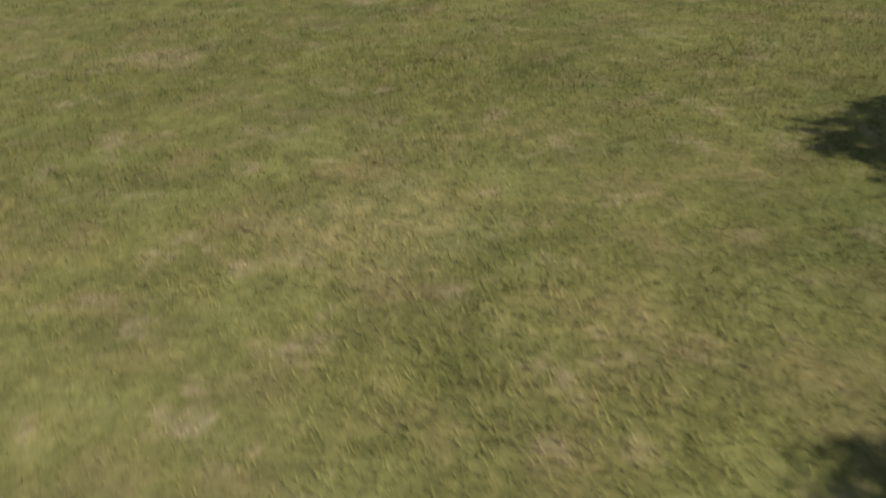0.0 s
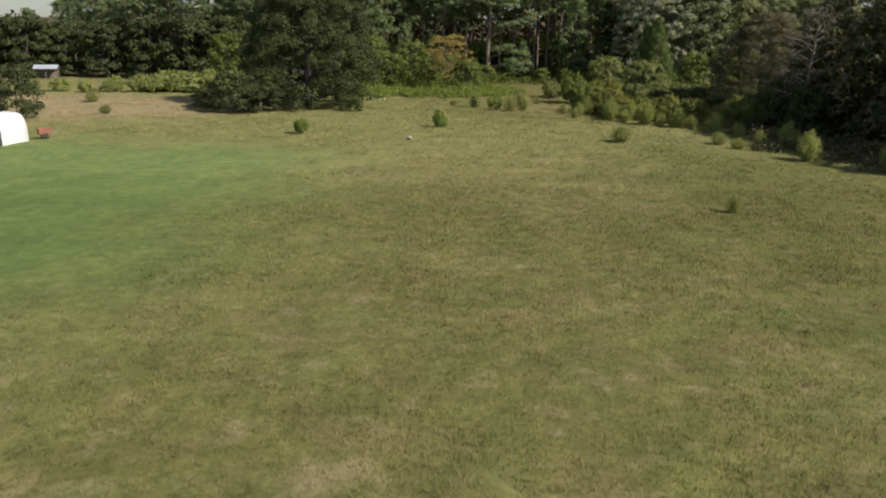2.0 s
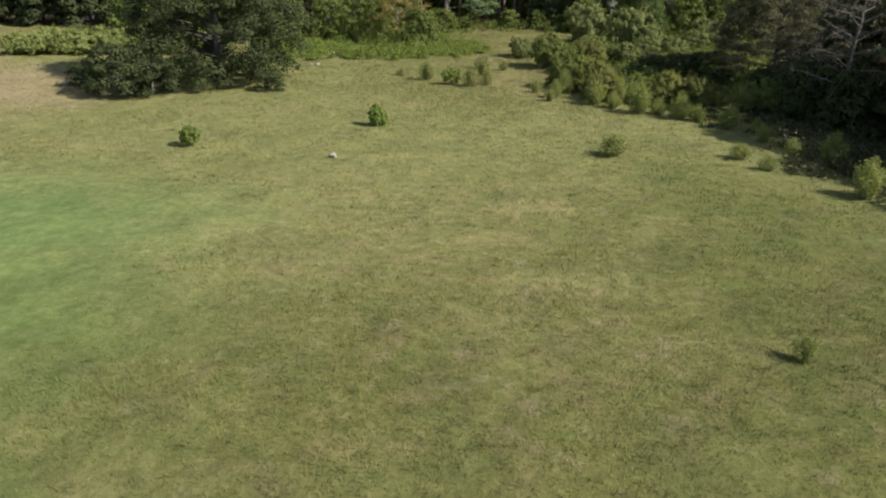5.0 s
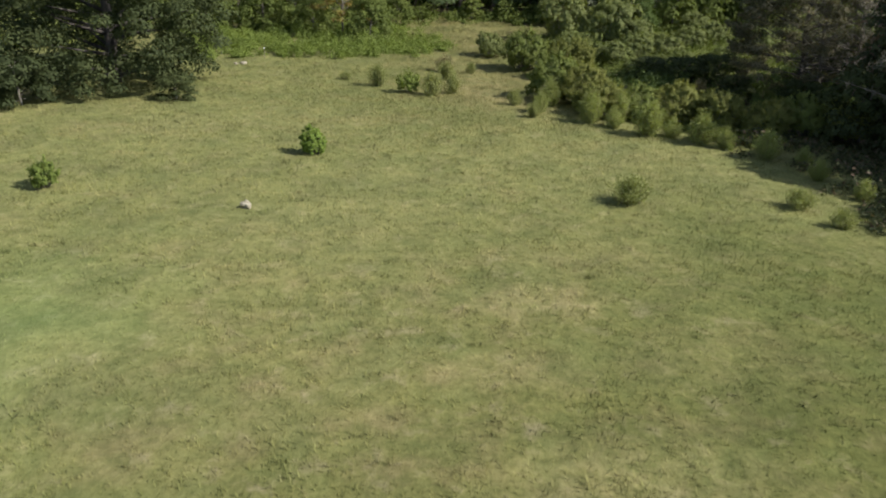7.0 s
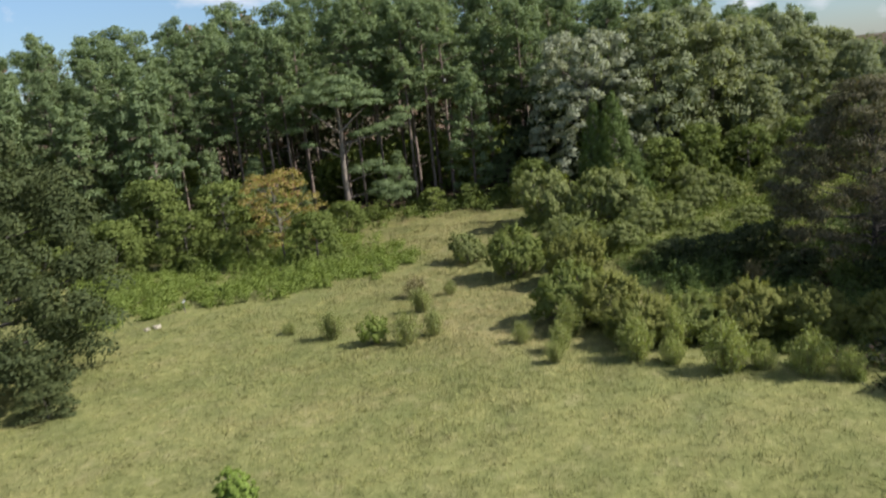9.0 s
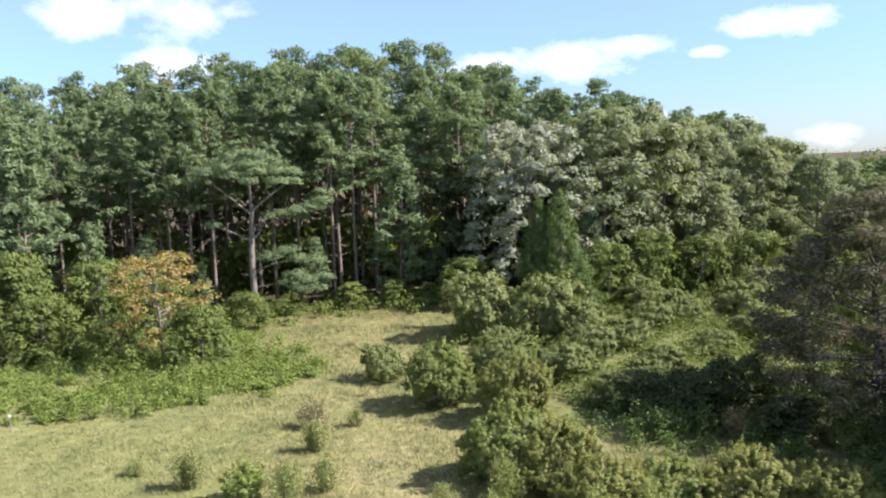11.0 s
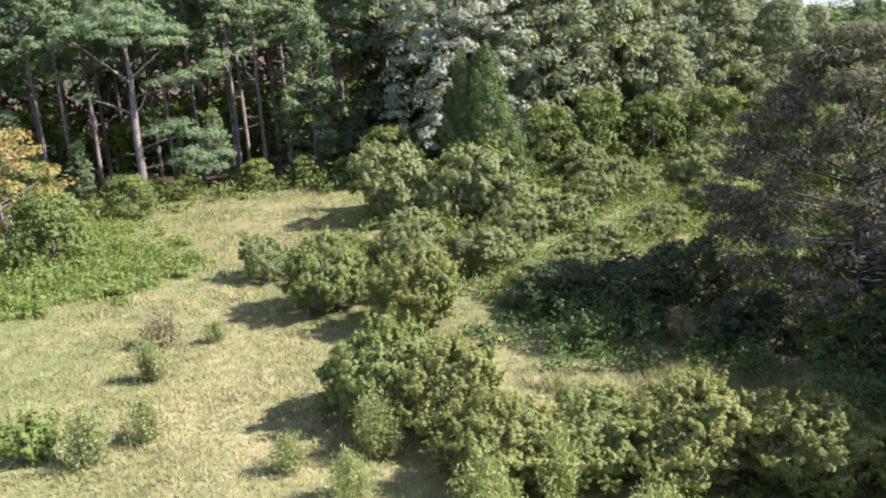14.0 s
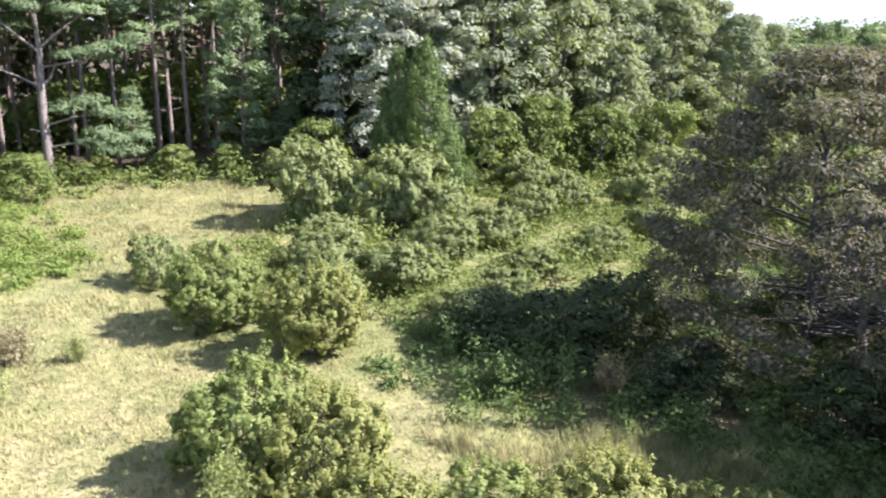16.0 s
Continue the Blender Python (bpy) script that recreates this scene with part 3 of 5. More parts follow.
def pine(seed, tall, bare, boughs, per, reach=2.6, girth=0.2, label="tall pine with a bare trunk and flat tufted crown", low=0):
    """A pine: bare trunk, limbs that rise a little, flat plates of needle tufts on their outer halves."""
    r = np.random.default_rng(seed)
    root = tagged(new("pine_tree"), label, "tree", "pines of the wood")
    line = trunk_line(r, tall * 0.97, 0.07)
    trunk = [tube(line, np.linspace(girth, 0.05, len(line)), 8)]
    limbs, tufts = [], []
    for i in range(boughs):
        f = i / max(boughs - 1, 1)
        h = min(tall * 0.975, tall * (bare + (1 - bare) * f ** 0.9) + r.normal(0, 0.5))
        g = np.clip((h / tall - bare) / (1 - bare), 0, 1)
        span = reach * (1.0 - 0.72 * g ** 2.0) * r.uniform(0.5, 1.3)
        a = i * 2.399963 + r.uniform(-0.9, 0.9)
        out, side = np.array([math.cos(a), math.sin(a), 0]), np.array([-math.sin(a), math.cos(a), 0])
        start = on_line(line, min(h, tall * 0.95))
        end = start + out * span + (0, 0, span * r.uniform(0.05, 0.4))
        limbs.append(tube([start, start * 0.5 + end * 0.5 + (0, 0, 0.08 * span), end], [0.06, 0.04, 0.015], 4))
        for j in range(3 + int(2.2 * span)):
            u = r.uniform(0.38, 1.08)
            tufts.append((start + (end - start) * u + side * r.normal(0, 0.20 * span * (1.3 - 0.6 * u)) + (0, 0, r.uniform(-0.15, 0.4 + 0.9 * g)), r.uniform(0.38, 0.70)))
    top = on_line(line, tall * 0.95)
    for j in range(24):
        d = r.normal(0, 0.75, 2)
        tufts.append((np.array([top[0] + d[0], top[1] + d[1], tall * 1.005 - 0.62 * (d @ d) - r.uniform(0, 1.7)]), r.uniform(0.4, 0.62)))
    pts, nrm = [], []
    for c, k in tufts:
        p, d = clump(r, c, (k, k, (0.62 + 0.3 * (c[2] > tall * 0.7)) * k), per, 0.3)
        pts.append(p)
        nrm.append(unit(d + 0.35 * ball(r, per)))
    for i in range(low):
        h = tall * r.uniform(bare * 0.3, bare)
        a = r.uniform(0, 6.28)
        start = on_line(line, h)
        limbs.append(tube([start, start + np.array([math.cos(a), math.sin(a), r.uniform(-0.1, 0.3)]) * r.uniform(0.6, 1.6)], [0.04, 0.012], 4))
    v, f = joined(trunk)
    under("trunk", mesh_of("pine_trunk", v, f, M_BARK, True), root)
    v, f = joined(limbs)
    tagged(under("branchwork", mesh_of("pine_branchwork", v, f, M_BARK, True), root), kind="stuff")
    pts = np.concatenate(pts)
    v, f = leaves(r, pts, np.concatenate(nrm), r.uniform(0.19, 0.36, len(pts)), 0.24)
    under("crown", mesh_of("pine_crown", v, f, M_PINE), root)
    return root


def leafy_tree(seed, name, tall, wide, bare, clumps, per, leaf, material, bark, label, group="", clump_size=(1.0, 1.0, 0.75), taper=0.6, fill=0.5, girth=0.2, limb_every=3, core=0.35, bare_side=None):
    """A broad-leaved tree: trunk, limbs to the clumps of its crown, leaves in the outer part of each clump."""
    r = np.random.default_rng(seed)
    root = tagged(new(name), label, "tree", group)
    line = trunk_line(r, tall * 0.8, 0.12)
    limbs, pts, nrm, siz = [], [], [], []
    for i in range(clumps):
        f = (i + 0.5) / clumps
        h = tall * (bare + (0.96 - bare) * f)
        g = (h / tall - bare) / (1 - bare)
        span = wide / 2 * (1 - max(0, (g - 0.25) / 0.75) ** 2 * taper - max(0, 0.2 - g) * 0.8)
        a = i * 2.399963 + r.uniform(-1.3, 1.3)
        rad = span * (core + (1 - core) * r.random() ** 0.45)
        c = np.array([math.cos(a) * rad, math.sin(a) * rad, h + r.normal(0, 0.045 * tall)])
        c[2] = min(max(c[2], clump_size[2] * 0.5), tall * (0.99 - 0.22 * (2 * rad / wide) ** 2) - clump_size[2] * 0.6)
        start = on_line(line, min(h * 0.75, tall * 0.78))
        stripped = bare_side is not None and c[0] * bare_side[0] + c[1] * bare_side[1] > bare_side[2] and c[2] < bare_side[3] and r.random() < 0.75
        if i % limb_every == 0 or stripped:
            limbs.append(tube([start, start * 0.45 + c * 0.55 + r.normal(0, 0.2, 3), c], [girth * 0.3, girth * 0.15, 0.012], 4))
        if stripped:
            continue
        k = r.uniform(0.7, 1.25)
        p, d = clump(r, c, np.array(clump_size) * k, per, fill)
        pts.append(p)
        nrm.append(d)
        siz.append(r.uniform(0.7, 1.3, per) * leaf)
    v, f = tube(line, np.linspace(girth, 0.05, len(line)), 8)
    under("trunk", mesh_of(name + "_trunk", v, f, bark, True), root)
    v, f = joined(limbs)
    tagged(under("branchwork", mesh_of(name + "_branchwork", v, f, bark, True), root), kind="stuff")
    pts = np.concatenate(pts)
    pts[:, 2] = np.abs(pts[:, 2])
    v, f = leaves(r, pts, np.concatenate(nrm), np.concatenate(siz), 0.55)
    under("crown", mesh_of(name + "_crown", v, f, material), root)
    return root


def cone_tree(seed, name, tall, wide, sprays, per, leaf, material, bark, label):
    """A conical evergreen: straight trunk, thin rising limbs, each with a fine upswept spray."""
    r = np.random.default_rng(seed)
    root = tagged(new(name), label, "tree")
    limbs, pts, nrm = [], [], []
    for i in range(sprays):
        h = 1 - (1 - (i + 0.5) / sprays) ** 0.55
        a = i * 2.399963 + r.uniform(-0.6, 0.6)
        ripple = 1 + 0.13 * math.sin(2 * a + 9 * h) + 0.09 * math.sin(3 * a - 21 * h)
        rad = wide / 2 * (1 - h) ** 0.8 * (0.72 + 0.28 * min(1, h / 0.18)) * ripple * (0.45 + 0.55 * r.random() ** 0.4)
        d = np.array([math.cos(a), math.sin(a), 0.0])
        c = d * rad + (0, 0, tall * (0.03 + 0.93 * h))
        if i % 4 == 0:
            limbs.append(tube([(0, 0, c[2] * 0.9), c * (0.6, 0.6, 0.96), c], [0.03, 0.02, 0.006], 4))
        length = r.uniform(0.4, 0.85) * (1 - 0.45 * h)
        way = unit((d * 0.55 + (0, 0, 0.85) + r.normal(0, 0.2, 3))[None])
        u = r.random((per, 1)) ** 0.8
        off = r.normal(size=(per, 3)) * (0.22 - 0.13 * u) * (1.1 - 0.5 * h)
        pts.append(c + way * length * (u - 0.35) + off)
        nrm.append(unit(d * 0.6 + unit(off) * 0.6 + 0.3 * ball(r, per)))
    v, f = tube(np.array([(0, 0, -0.05), (0.03, 0.02, tall * 0.5), (0, 0, tall * 0.96)]), [0.16, 0.09, 0.015], 8)
    under("trunk", mesh_of(name + "_trunk", v, f, bark, True), root)
    v, f = joined(limbs)
    tagged(under("branchwork", mesh_of(name + "_branchwork", v, f, bark, True), root), kind="stuff")
    pts = np.concatenate(pts)
    pts[:, 2] = np.abs(pts[:, 2])
    v, f = leaves(r, pts, np.concatenate(nrm), r.uniform(0.65, 1.35, len(pts)) * leaf, 0.5)
    under("crown", mesh_of(name + "_crown", v, f, material), root)
    return root


def shrub(seed, name, tall, wide, lobes, shoots, per, leaf, material, label, group="", spiky=0.3, category="shrub", bark=None):
    """A shrub: stems from one foot to the lobes of an uneven dome, each lobe a bunch of leafy shoots that point out and up."""
    r = np.random.default_rng(seed)
    root = tagged(new(name), label, category, group)
    stems, pts, nrm = [], [], []
    lean = r.normal(0, 0.07, 2) * wide
    for i in range(lobes):
        f = (i + 0.5) / lobes
        up = 1 - 1.72 * f + r.normal(0, 0.07)
        a = i * 2.399963 + r.uniform(-0.5, 0.5)
        flat = math.sqrt(max(0.0, 1 - min(1, abs(up)) ** 2)) if up > 0 else 1.0 - 0.18 * min(1, -up)
        rough_out = r.uniform(0.70, 1.06)
        n = np.array([math.cos(a) * flat, math.sin(a) * flat, up])
        c = np.array([n[0] * wide * 0.41 * rough_out + lean[0] * up, n[1] * wide * 0.41 * rough_out + lean[1] * up, tall * (0.40 + (0.46 if up > 0 else 0.40) * up * (rough_out if up > 0 else 1))])
        k = 0.74 * wide / math.sqrt(lobes) * r.uniform(0.75, 1.3)
        stems.append(tube([(c[0] * 0.12, c[1] * 0.12, -0.05), c * (0.5, 0.5, 0.5), c], [0.022, 0.014, 0.005], 4))
        d = unit(n * 0.75 + ball(r, shoots) * 0.95 + (0, 0, 0.25 + 0.8 * spiky))
        length = k * r.uniform(0.65, 1.15, shoots) * (1 + spiky * np.clip(d[:, 2], 0, 1) * r.random(shoots) * 2)
        u = r.random((shoots, per)) ** 0.75
        at = c - n * 0.25 * k + d[:, None, :] * (length[:, None] * (0.2 + 0.8 * u))[..., None]
        off = r.normal(size=(shoots, per, 3)) * (k * (0.17 - 0.07 * u))[..., None]
        pts.append((at + off).reshape(-1, 3))
        nrm.append(unit((d[:, None, :] * 0.55 + n * 0.35 + unit(off.reshape(-1, 3)).reshape(off.shape) * 0.6).reshape(-1, 3) + 0.25 * ball(r, shoots * per)))
    inner = int(0.12 * sum(len(p) for p in pts))
    p, d = clump(r, (0, 0, tall * 0.30), (wide * 0.34, wide * 0.34, tall * 0.46), inner, 0.6)
    pts.append(p)
    nrm.append(d)
    v, f = joined(stems)
    tagged(under("stemwork", mesh_of(name + "_stemwork", v, f, bark or M_GREYBARK), root), kind="stuff")
    pts = np.concatenate(pts)
    pts[:, 2] = np.abs(pts[:, 2]) + 0.02
    v, f = leaves(r, pts, np.concatenate(nrm), r.uniform(0.65, 1.35, len(pts)) * leaf, 0.45)
    under("foliage", mesh_of(name + "_foliage", v, f, material), root)
    return root


def stalk_clump(seed, name, tall, wide, stalks, material, label, category="weed", group="weeds in the meadow"):
    """A tuft of thin upright stalks, feathery towards the top."""
    r = np.random.default_rng(seed)
    root = tagged(new(name), label, category, group)
    stems, pts = [], []
    for i in range(stalks):
        a, q = r.uniform(0, 6.283), r.random()
        foot = np.array([math.cos(a), math.sin(a), 0]) * 0.24 * q
        tip = np.array([math.cos(a) * q * wide / 2, math.sin(a) * q * wide / 2, tall * r.uniform(0.6, 1.05) * (1.1 - 0.4 * q * q)])
        mid = foot * 0.5 + tip * 0.5 + np.array([math.cos(a), math.sin(a), 0]) * wide * 0.08
        stems.append(tube([foot - (0, 0, 0.04), mid, tip], [0.012, 0.008, 0.004], 3))
        u = r.random(56) ** 0.7
        pts.append(foot + (tip - foot) * u[:, None] + r.normal(0, 0.09, (56, 3)))
    v, f = joined(stems)
    tagged(under("stemwork", mesh_of(name + "_stemwork", v, f, M_DRY), root), kind="stuff")
    pts = np.concatenate(pts)
    pts[:, 2] = np.abs(pts[:, 2])
    v, f = leaves(r, pts, unit(ball(r, len(pts)) * (1, 1, 0.6) + (0, 0, 0.45)), r.uniform(0.036, 0.078, len(pts)), 0.32)
    under("plumage", mesh_of(name + "_plumes", v, f, material), root)
    return root


def put(ob, x, y, turn=0.0, size=1.0, stretch=1.0):
    ob.scale = (size, size, size * stretch)
    ob.matrix_basis = pose(x, y, float(height_at(np.array(x), np.array(y))) - 0.02, 0, 0, turn) @ Matrix.Diagonal((size, size, size * stretch, 1))
    return ob


def again(ob, x, y, turn=0.0, size=1.0, stretch=1.0, label="", group=""):
    c = copy_thing(ob, Matrix())
    tagged(c, label, "", group)
    return put(c, x, y, turn, size, stretch)


def thicket(name, label, poly, tall, count, leaf, material, seed, category="undergrowth", mound=0.8, spiky=0.3):
    """Low tangled growth over an area: many small mounds that run into each other, each a bunch of leafy shoots."""
    r = np.random.default_rng(seed)
    xs, ys = [p[0] for p in poly], [p[1] for p in poly]
    area = 0.5 * abs(sum(a[0] * b[1] - b[0] * a[1] for a, b in zip(poly, poly[1:] + poly[:1])))
    mounds, shoots = int(area / (0.8 * mound * mound)), 12
    x, y = r.uniform(min(xs) - 1, max(xs) + 1, mounds * 8), r.uniform(min(ys) - 1, max(ys) + 1, mounds * 8)
    soft = soft_inside(poly, x, y, 0.9)
    keep = soft > r.random(len(x)) * 0.9
    x, y, soft = x[keep][:mounds], y[keep][:mounds], soft[keep][:mounds]
    mounds = len(x)
    per = max(4, count // (mounds * shoots))
    wide = mound * r.uniform(0.55, 1.35, mounds) * (0.55 + 0.45 * soft)
    high = tall * r.uniform(0.32, 1.0, mounds) * (0.45 + 0.55 * soft) * (0.75 + 0.25 * np.sin(0.6 * x + 1.4 * np.sin(0.5 * y)))
    way = ball(r, mounds * shoots)
    way[:, 2] = np.abs(way[:, 2]) + 0.1 + 0.4 * spiky
    way = unit(way).reshape(mounds, shoots, 1, 3)
    u = r.random((mounds, shoots, per, 1)) ** 0.7
    size = np.stack([wide, wide, high], -1).reshape(mounds, 1, 1, 3)
    reach = r.uniform(0.75, 1.12, (mounds, shoots, 1, 1))
    at = way * size * (0.25 + 0.75 * u) * reach + r.normal(0, 0.13 * mound, (mounds, shoots, per, 3)) * (1, 1, 0.7)
    z0 = height_at(x, y)
    at = at + np.stack([x, y, z0], -1).reshape(mounds, 1, 1, 3)
    at[..., 2] = np.maximum(at[..., 2], z0.reshape(mounds, 1, 1) + 0.03)
    at = at.reshape(-1, 3)
    nrm = unit(np.broadcast_to(way, (mounds, shoots, per, 3)).reshape(-1, 3) * 0.7 + 0.7 * ball(r, len(at)) + (0, 0, 0.2))
    v, f = leaves(r, at, nrm, r.uniform(0.65, 1.4, len(at)) * leaf, 0.5)
    return tagged(new(name, mesh_of(name, v, f, material)), label, category, kind="stuff")


# ---------------------------------------------------------------- the pine wood
PINES = [pine(11, 22.0, 0.48, 34, 23, 3.3, 0.21, low=14), pine(12, 23.0, 0.54, 31, 23, 3.1, 0.22, low=16), pine(13, 21.0, 0.44, 34, 23, 3.5, 0.2, low=12), pine(14, 22.0, 0.40, 36, 23, 3.6, 0.21, low=10)]
BACK = [pine(15, 22.5, 0.46, 32, 13, 3.4, 0.2), pine(16, 22.0, 0.42, 32, 13, 3.4, 0.2)]
used = set()


def pine_at(kinds, x, y, size, r):
    ob = kinds[r.integers(len(kinds))]
    if ob.name in used:
        ob = copy_thing(ob, Matrix())
    used.add(ob.name)
    return put(ob, x, y, r.uniform(0, 360), size, r.uniform(0.95, 1.02))


r = np.random.default_rng(3)


def canopy(x):
    """The height of the wood along its edge."""
    return float(np.interp(x, (-62, -54, -45, -37, -25, -17, -8, 3, 21, 34, 48, 58, 69, 78), (8.5, 13, 17.5, 19.8, 19.8, 19.4, 20.6, 21.7, 23.2, 21.9, 18.8, 17.0, 15.2, 12.8)))


for row, (y, step, kinds) in enumerate([(135, 3.3, PINES), (140, 4.0, PINES), (146, 3.9, BACK), (152, 3.9, BACK), (159, 7.0, BACK)]):
    x = -60.0 + r.uniform(0, 2)
    while x < 70:
        if not (row < 2 and x > 40) and not (row == 0 and 1.0 < x < 22.0):
            left = max(0.0, (-x - 5) / 50)
            yy = y + r.uniform(-1.8, 1.8) + 2.5 * left
            pine_at(kinds, x + r.uniform(-1.2, 1.2), yy, canopy(x) / 22.0 * (yy - 65) / 82 * (r.uniform(0.84, 0.97) if row < 2 else r.uniform(0.9, 0.98)), r)
        x += step * r.uniform(0.7, 1.3) * (1 + 0.25 * max(0.0, (-x - 5) / 50)) * (0.75 if x > 42 else 1.0)


for x, y, k in ((3.3, 133.4, 0.8), (4.9, 133.0, 0.78), (6.6, 134.2, 0.82), (11.6, 135.6, 0.84), (13.6, 134.8, 0.82), (16.3, 133.4, 0.82), (17.2, 136.0, 0.84), (18.2, 133.6, 0.8), (20.3, 135.4, 0.84)):
    pine_at(PINES[:2], x, y, k, r)


def forked_pine():
    """The pine before the wood: a pale forked trunk, a broad domed crown, flat plates of needles, some hanging low."""
    q = np.random.default_rng(21)
    root = tagged(new("forked_pine"), "pale-trunked forked pine standing in front of the wood", "tree")
    line = np.array([(0, 0, -0.2), (0.05, 0, 2), (0.02, 0, 4.2), (0.1, 0.05, 6), (0.22, 0, 8.2), (0.15, 0, 10), (0.3, 0.1, 12.2)])
    v, f = tube(line, (0.32, 0.28, 0.26, 0.24, 0.17, 0.11, 0.03), 9)
    under("trunk", mesh_of("forked_pine_trunk", v, f, M_PALEBARK, True), root)
    # where each limb leaves the trunk, where it bends, where it ends, its thickness
    for h, bend, end, thick in ((5.8, (-1.1, -0.2, 6.5), (-2.7, -0.3, 7.2), 0.10), (5.9, (0.6, -0.1, 6.3), (1.1, -0.3, 7.3), 0.11), (7.9, (-0.9, -0.3, 8.9), (-3.2, -0.5, 11.0), 0.11), (8.1, (1.1, -0.2, 8.9), (3.5, -0.4, 10.7), 0.11),
                                (7.0, (2.5, -0.3, 7.4), (5.9, -0.4, 8.4), 0.08), (2.1, (1.2, -0.2, 2.3), (5.2, -0.5, 2.5), 0.08), (3.4, (1.8, -0.2, 4.0), (4.2, -0.3, 4.2), 0.06), (9.2, (0.1, -1.2, 10.2), (0, -2.6, 11.2), 0.08), (9.5, (0, 1.2, 10.3), (0.2, 2.6, 11.4), 0.08),
                                (10.0, (-0.8, 0.6, 11), (-1.8, 1.4, 11.9), 0.06), (10.1, (0.9, -0.5, 11), (1.8, -1.3, 11.9), 0.06), (3.0, (-0.4, -0.1, 3.2), (-0.8, -0.2, 3.3), 0.05)):
        lv, lf = tube([on_line(line, h), bend, end], (thick, thick * 0.75, thick * 0.35), 6)
        under("limb", mesh_of("forked_pine_limb", lv, lf, M_PALEBARK, True), root)
    centres = [(1.3, -0.5, 7.6), (2.4, -0.3, 7.8), (3.5, -0.6, 8.0), (4.6, -0.4, 8.3), (5.7, -0.3, 8.6), (5.2, 0.5, 7.9), (3.7, 0.6, 7.4), (-2.5, -0.3, 7.4), (1.2, -0.3, 4.6), (2.4, -0.4, 4.7), (3.5, -0.3, 4.5), (4.4, -0.2, 4.1), (3.2, -0.8, 3.2), (4.3, -0.6, 2.9), (5.4, -0.4, 2.6), (4.9, -0.7, 1.9), (3.5, -0.8, 2.0), (2.7, -0.6, 2.5)]
    for i in range(40):
        a, d = i * 2.4, math.sqrt((i + 0.5) / 40)
        centres.append((0.1 + 4.1 * d * math.cos(a), 3.2 * d * math.sin(a), 12.3 - 1.9 * d * d + q.normal(0, 0.25)))
    pts, nrm, siz = [], [], []
    for c in centres:
        k = q.uniform(0.75, 1.2) * (1.25 if c[2] < 5 else 1.0)
        p, d = clump(q, np.array(c) + q.normal(0, 0.15, 3), (1.0 * k, 1.0 * k, 0.5 * k), 240 if c[2] < 9 else 170, 0.35)
        pts.append(p)
        nrm.append(d)
        siz.append(q.uniform(0.15, 0.29, len(p)))
    v, f = leaves(q, np.concatenate(pts), np.concatenate(nrm), np.concatenate(siz), 0.19)
    under("crown", mesh_of("forked_pine_crown", v, f, M_PINE), root)
    return root


put(forked_pine(), 9.5, 130.8)

EDGE_PINE = pine(22, 12.5, 0.08, 44, 20, 2.9, 0.16, "young pine with branches almost to the ground before the wood")
EDGE_PINE["group"] = "young pines at the wood's edge"
put(EDGE_PINE, -9.5, 132.0)
for x, y, k in ((21.6, 131.2, 0.86), (24.6, 130.6, 0.42), (5.6, 132.0, 0.34), (14.8, 132.6, 0.42), (1.6, 131.5, 0.5), (-6.5, 130.5, 1.1), (-12.5, 130.0, 1.05), (-18.0, 130.0, 1.1), (-2.0, 130.5, 0.55)):
    again(EDGE_PINE, x, y, r.uniform(0, 360), k, r.uniform(0.9, 1.1))

# ---- the dim inside of the wood, made with added masses of leaves
def wood_mass(name, label, x0, x1, y0, y1, tall, count, leaf, material, seed):
    q = np.random.default_rng(seed)
    x, y = q.uniform(x0, x1, count), q.uniform(y0, y1, count)
    z = np.array([tall(v) for v in x]) * q.random(count) ** 0.8 * (0.75 + 0.25 * np.sin(0.5 * x + 2 * np.sin(0.23 * x)))
    v, f = leaves(q, np.stack([x, y, z], -1), unit(ball(q, count) + (0, -0.4, 0.3)), q.uniform(0.6, 1.4, count) * leaf, 0.55)
    return tagged(new(name, mesh_of(name, v, f, material)), label, "woodland", kind="stuff")


def far_crowns(name, label, x0, x1, y0, y1, tall, crowns, per, leaf, material, seed):
    """Far woods: many rounded crowns side by side."""
    q = np.random.default_rng(seed)
    pts, nrm = [], []
    for i in range(crowns):
        h, w = tall * q.uniform(0.72, 1.05), q.uniform(2.0, 3.6)
        p, d = clump(q, (q.uniform(x0, x1), q.uniform(y0, y1), h * 0.58), (w, w, h * 0.42), per, 0.55)
        pts.append(p)
        nrm.append(d)
    pts = np.concatenate(pts)
    v, f = leaves(q, pts, np.concatenate(nrm), q.uniform(0.6, 1.4, len(pts)) * leaf, 0.55)
    return tagged(new(name, mesh_of(name, v, f, material)), label, "woodland", kind="stuff")


far_crowns("far_woods", "low far woods beyond the fields", -230, -62, 118, 150, 10.5, 230, 70, 0.5, M_OAK, 83)
far_crowns("far_woods", "distant woods beyond the meadow trees", 84, 240, 118, 150, 10.5, 260, 160, 0.3, M_OAK, 84)
# two leaf masses added to close gaps and darken the wood's inside
wood_mass("far_woods", "dark leaf mass added for the shade inside the pine wood", -75, 75, 167, 178, lambda v: canopy(v) * 1.08, 40000, 0.6, M_DARK, 81)
wood_mass("far_woods", "leaf mass added for the dim gaps among the pines", -70, 45, 141, 152, lambda v: 6.5, 30000, 0.38, M_EDGE, 82)
far_crowns("far_woods", "woods behind the mixed trees", 62, 150, 148, 172, 11.5, 190, 190, 0.3, M_CEDAR, 85)
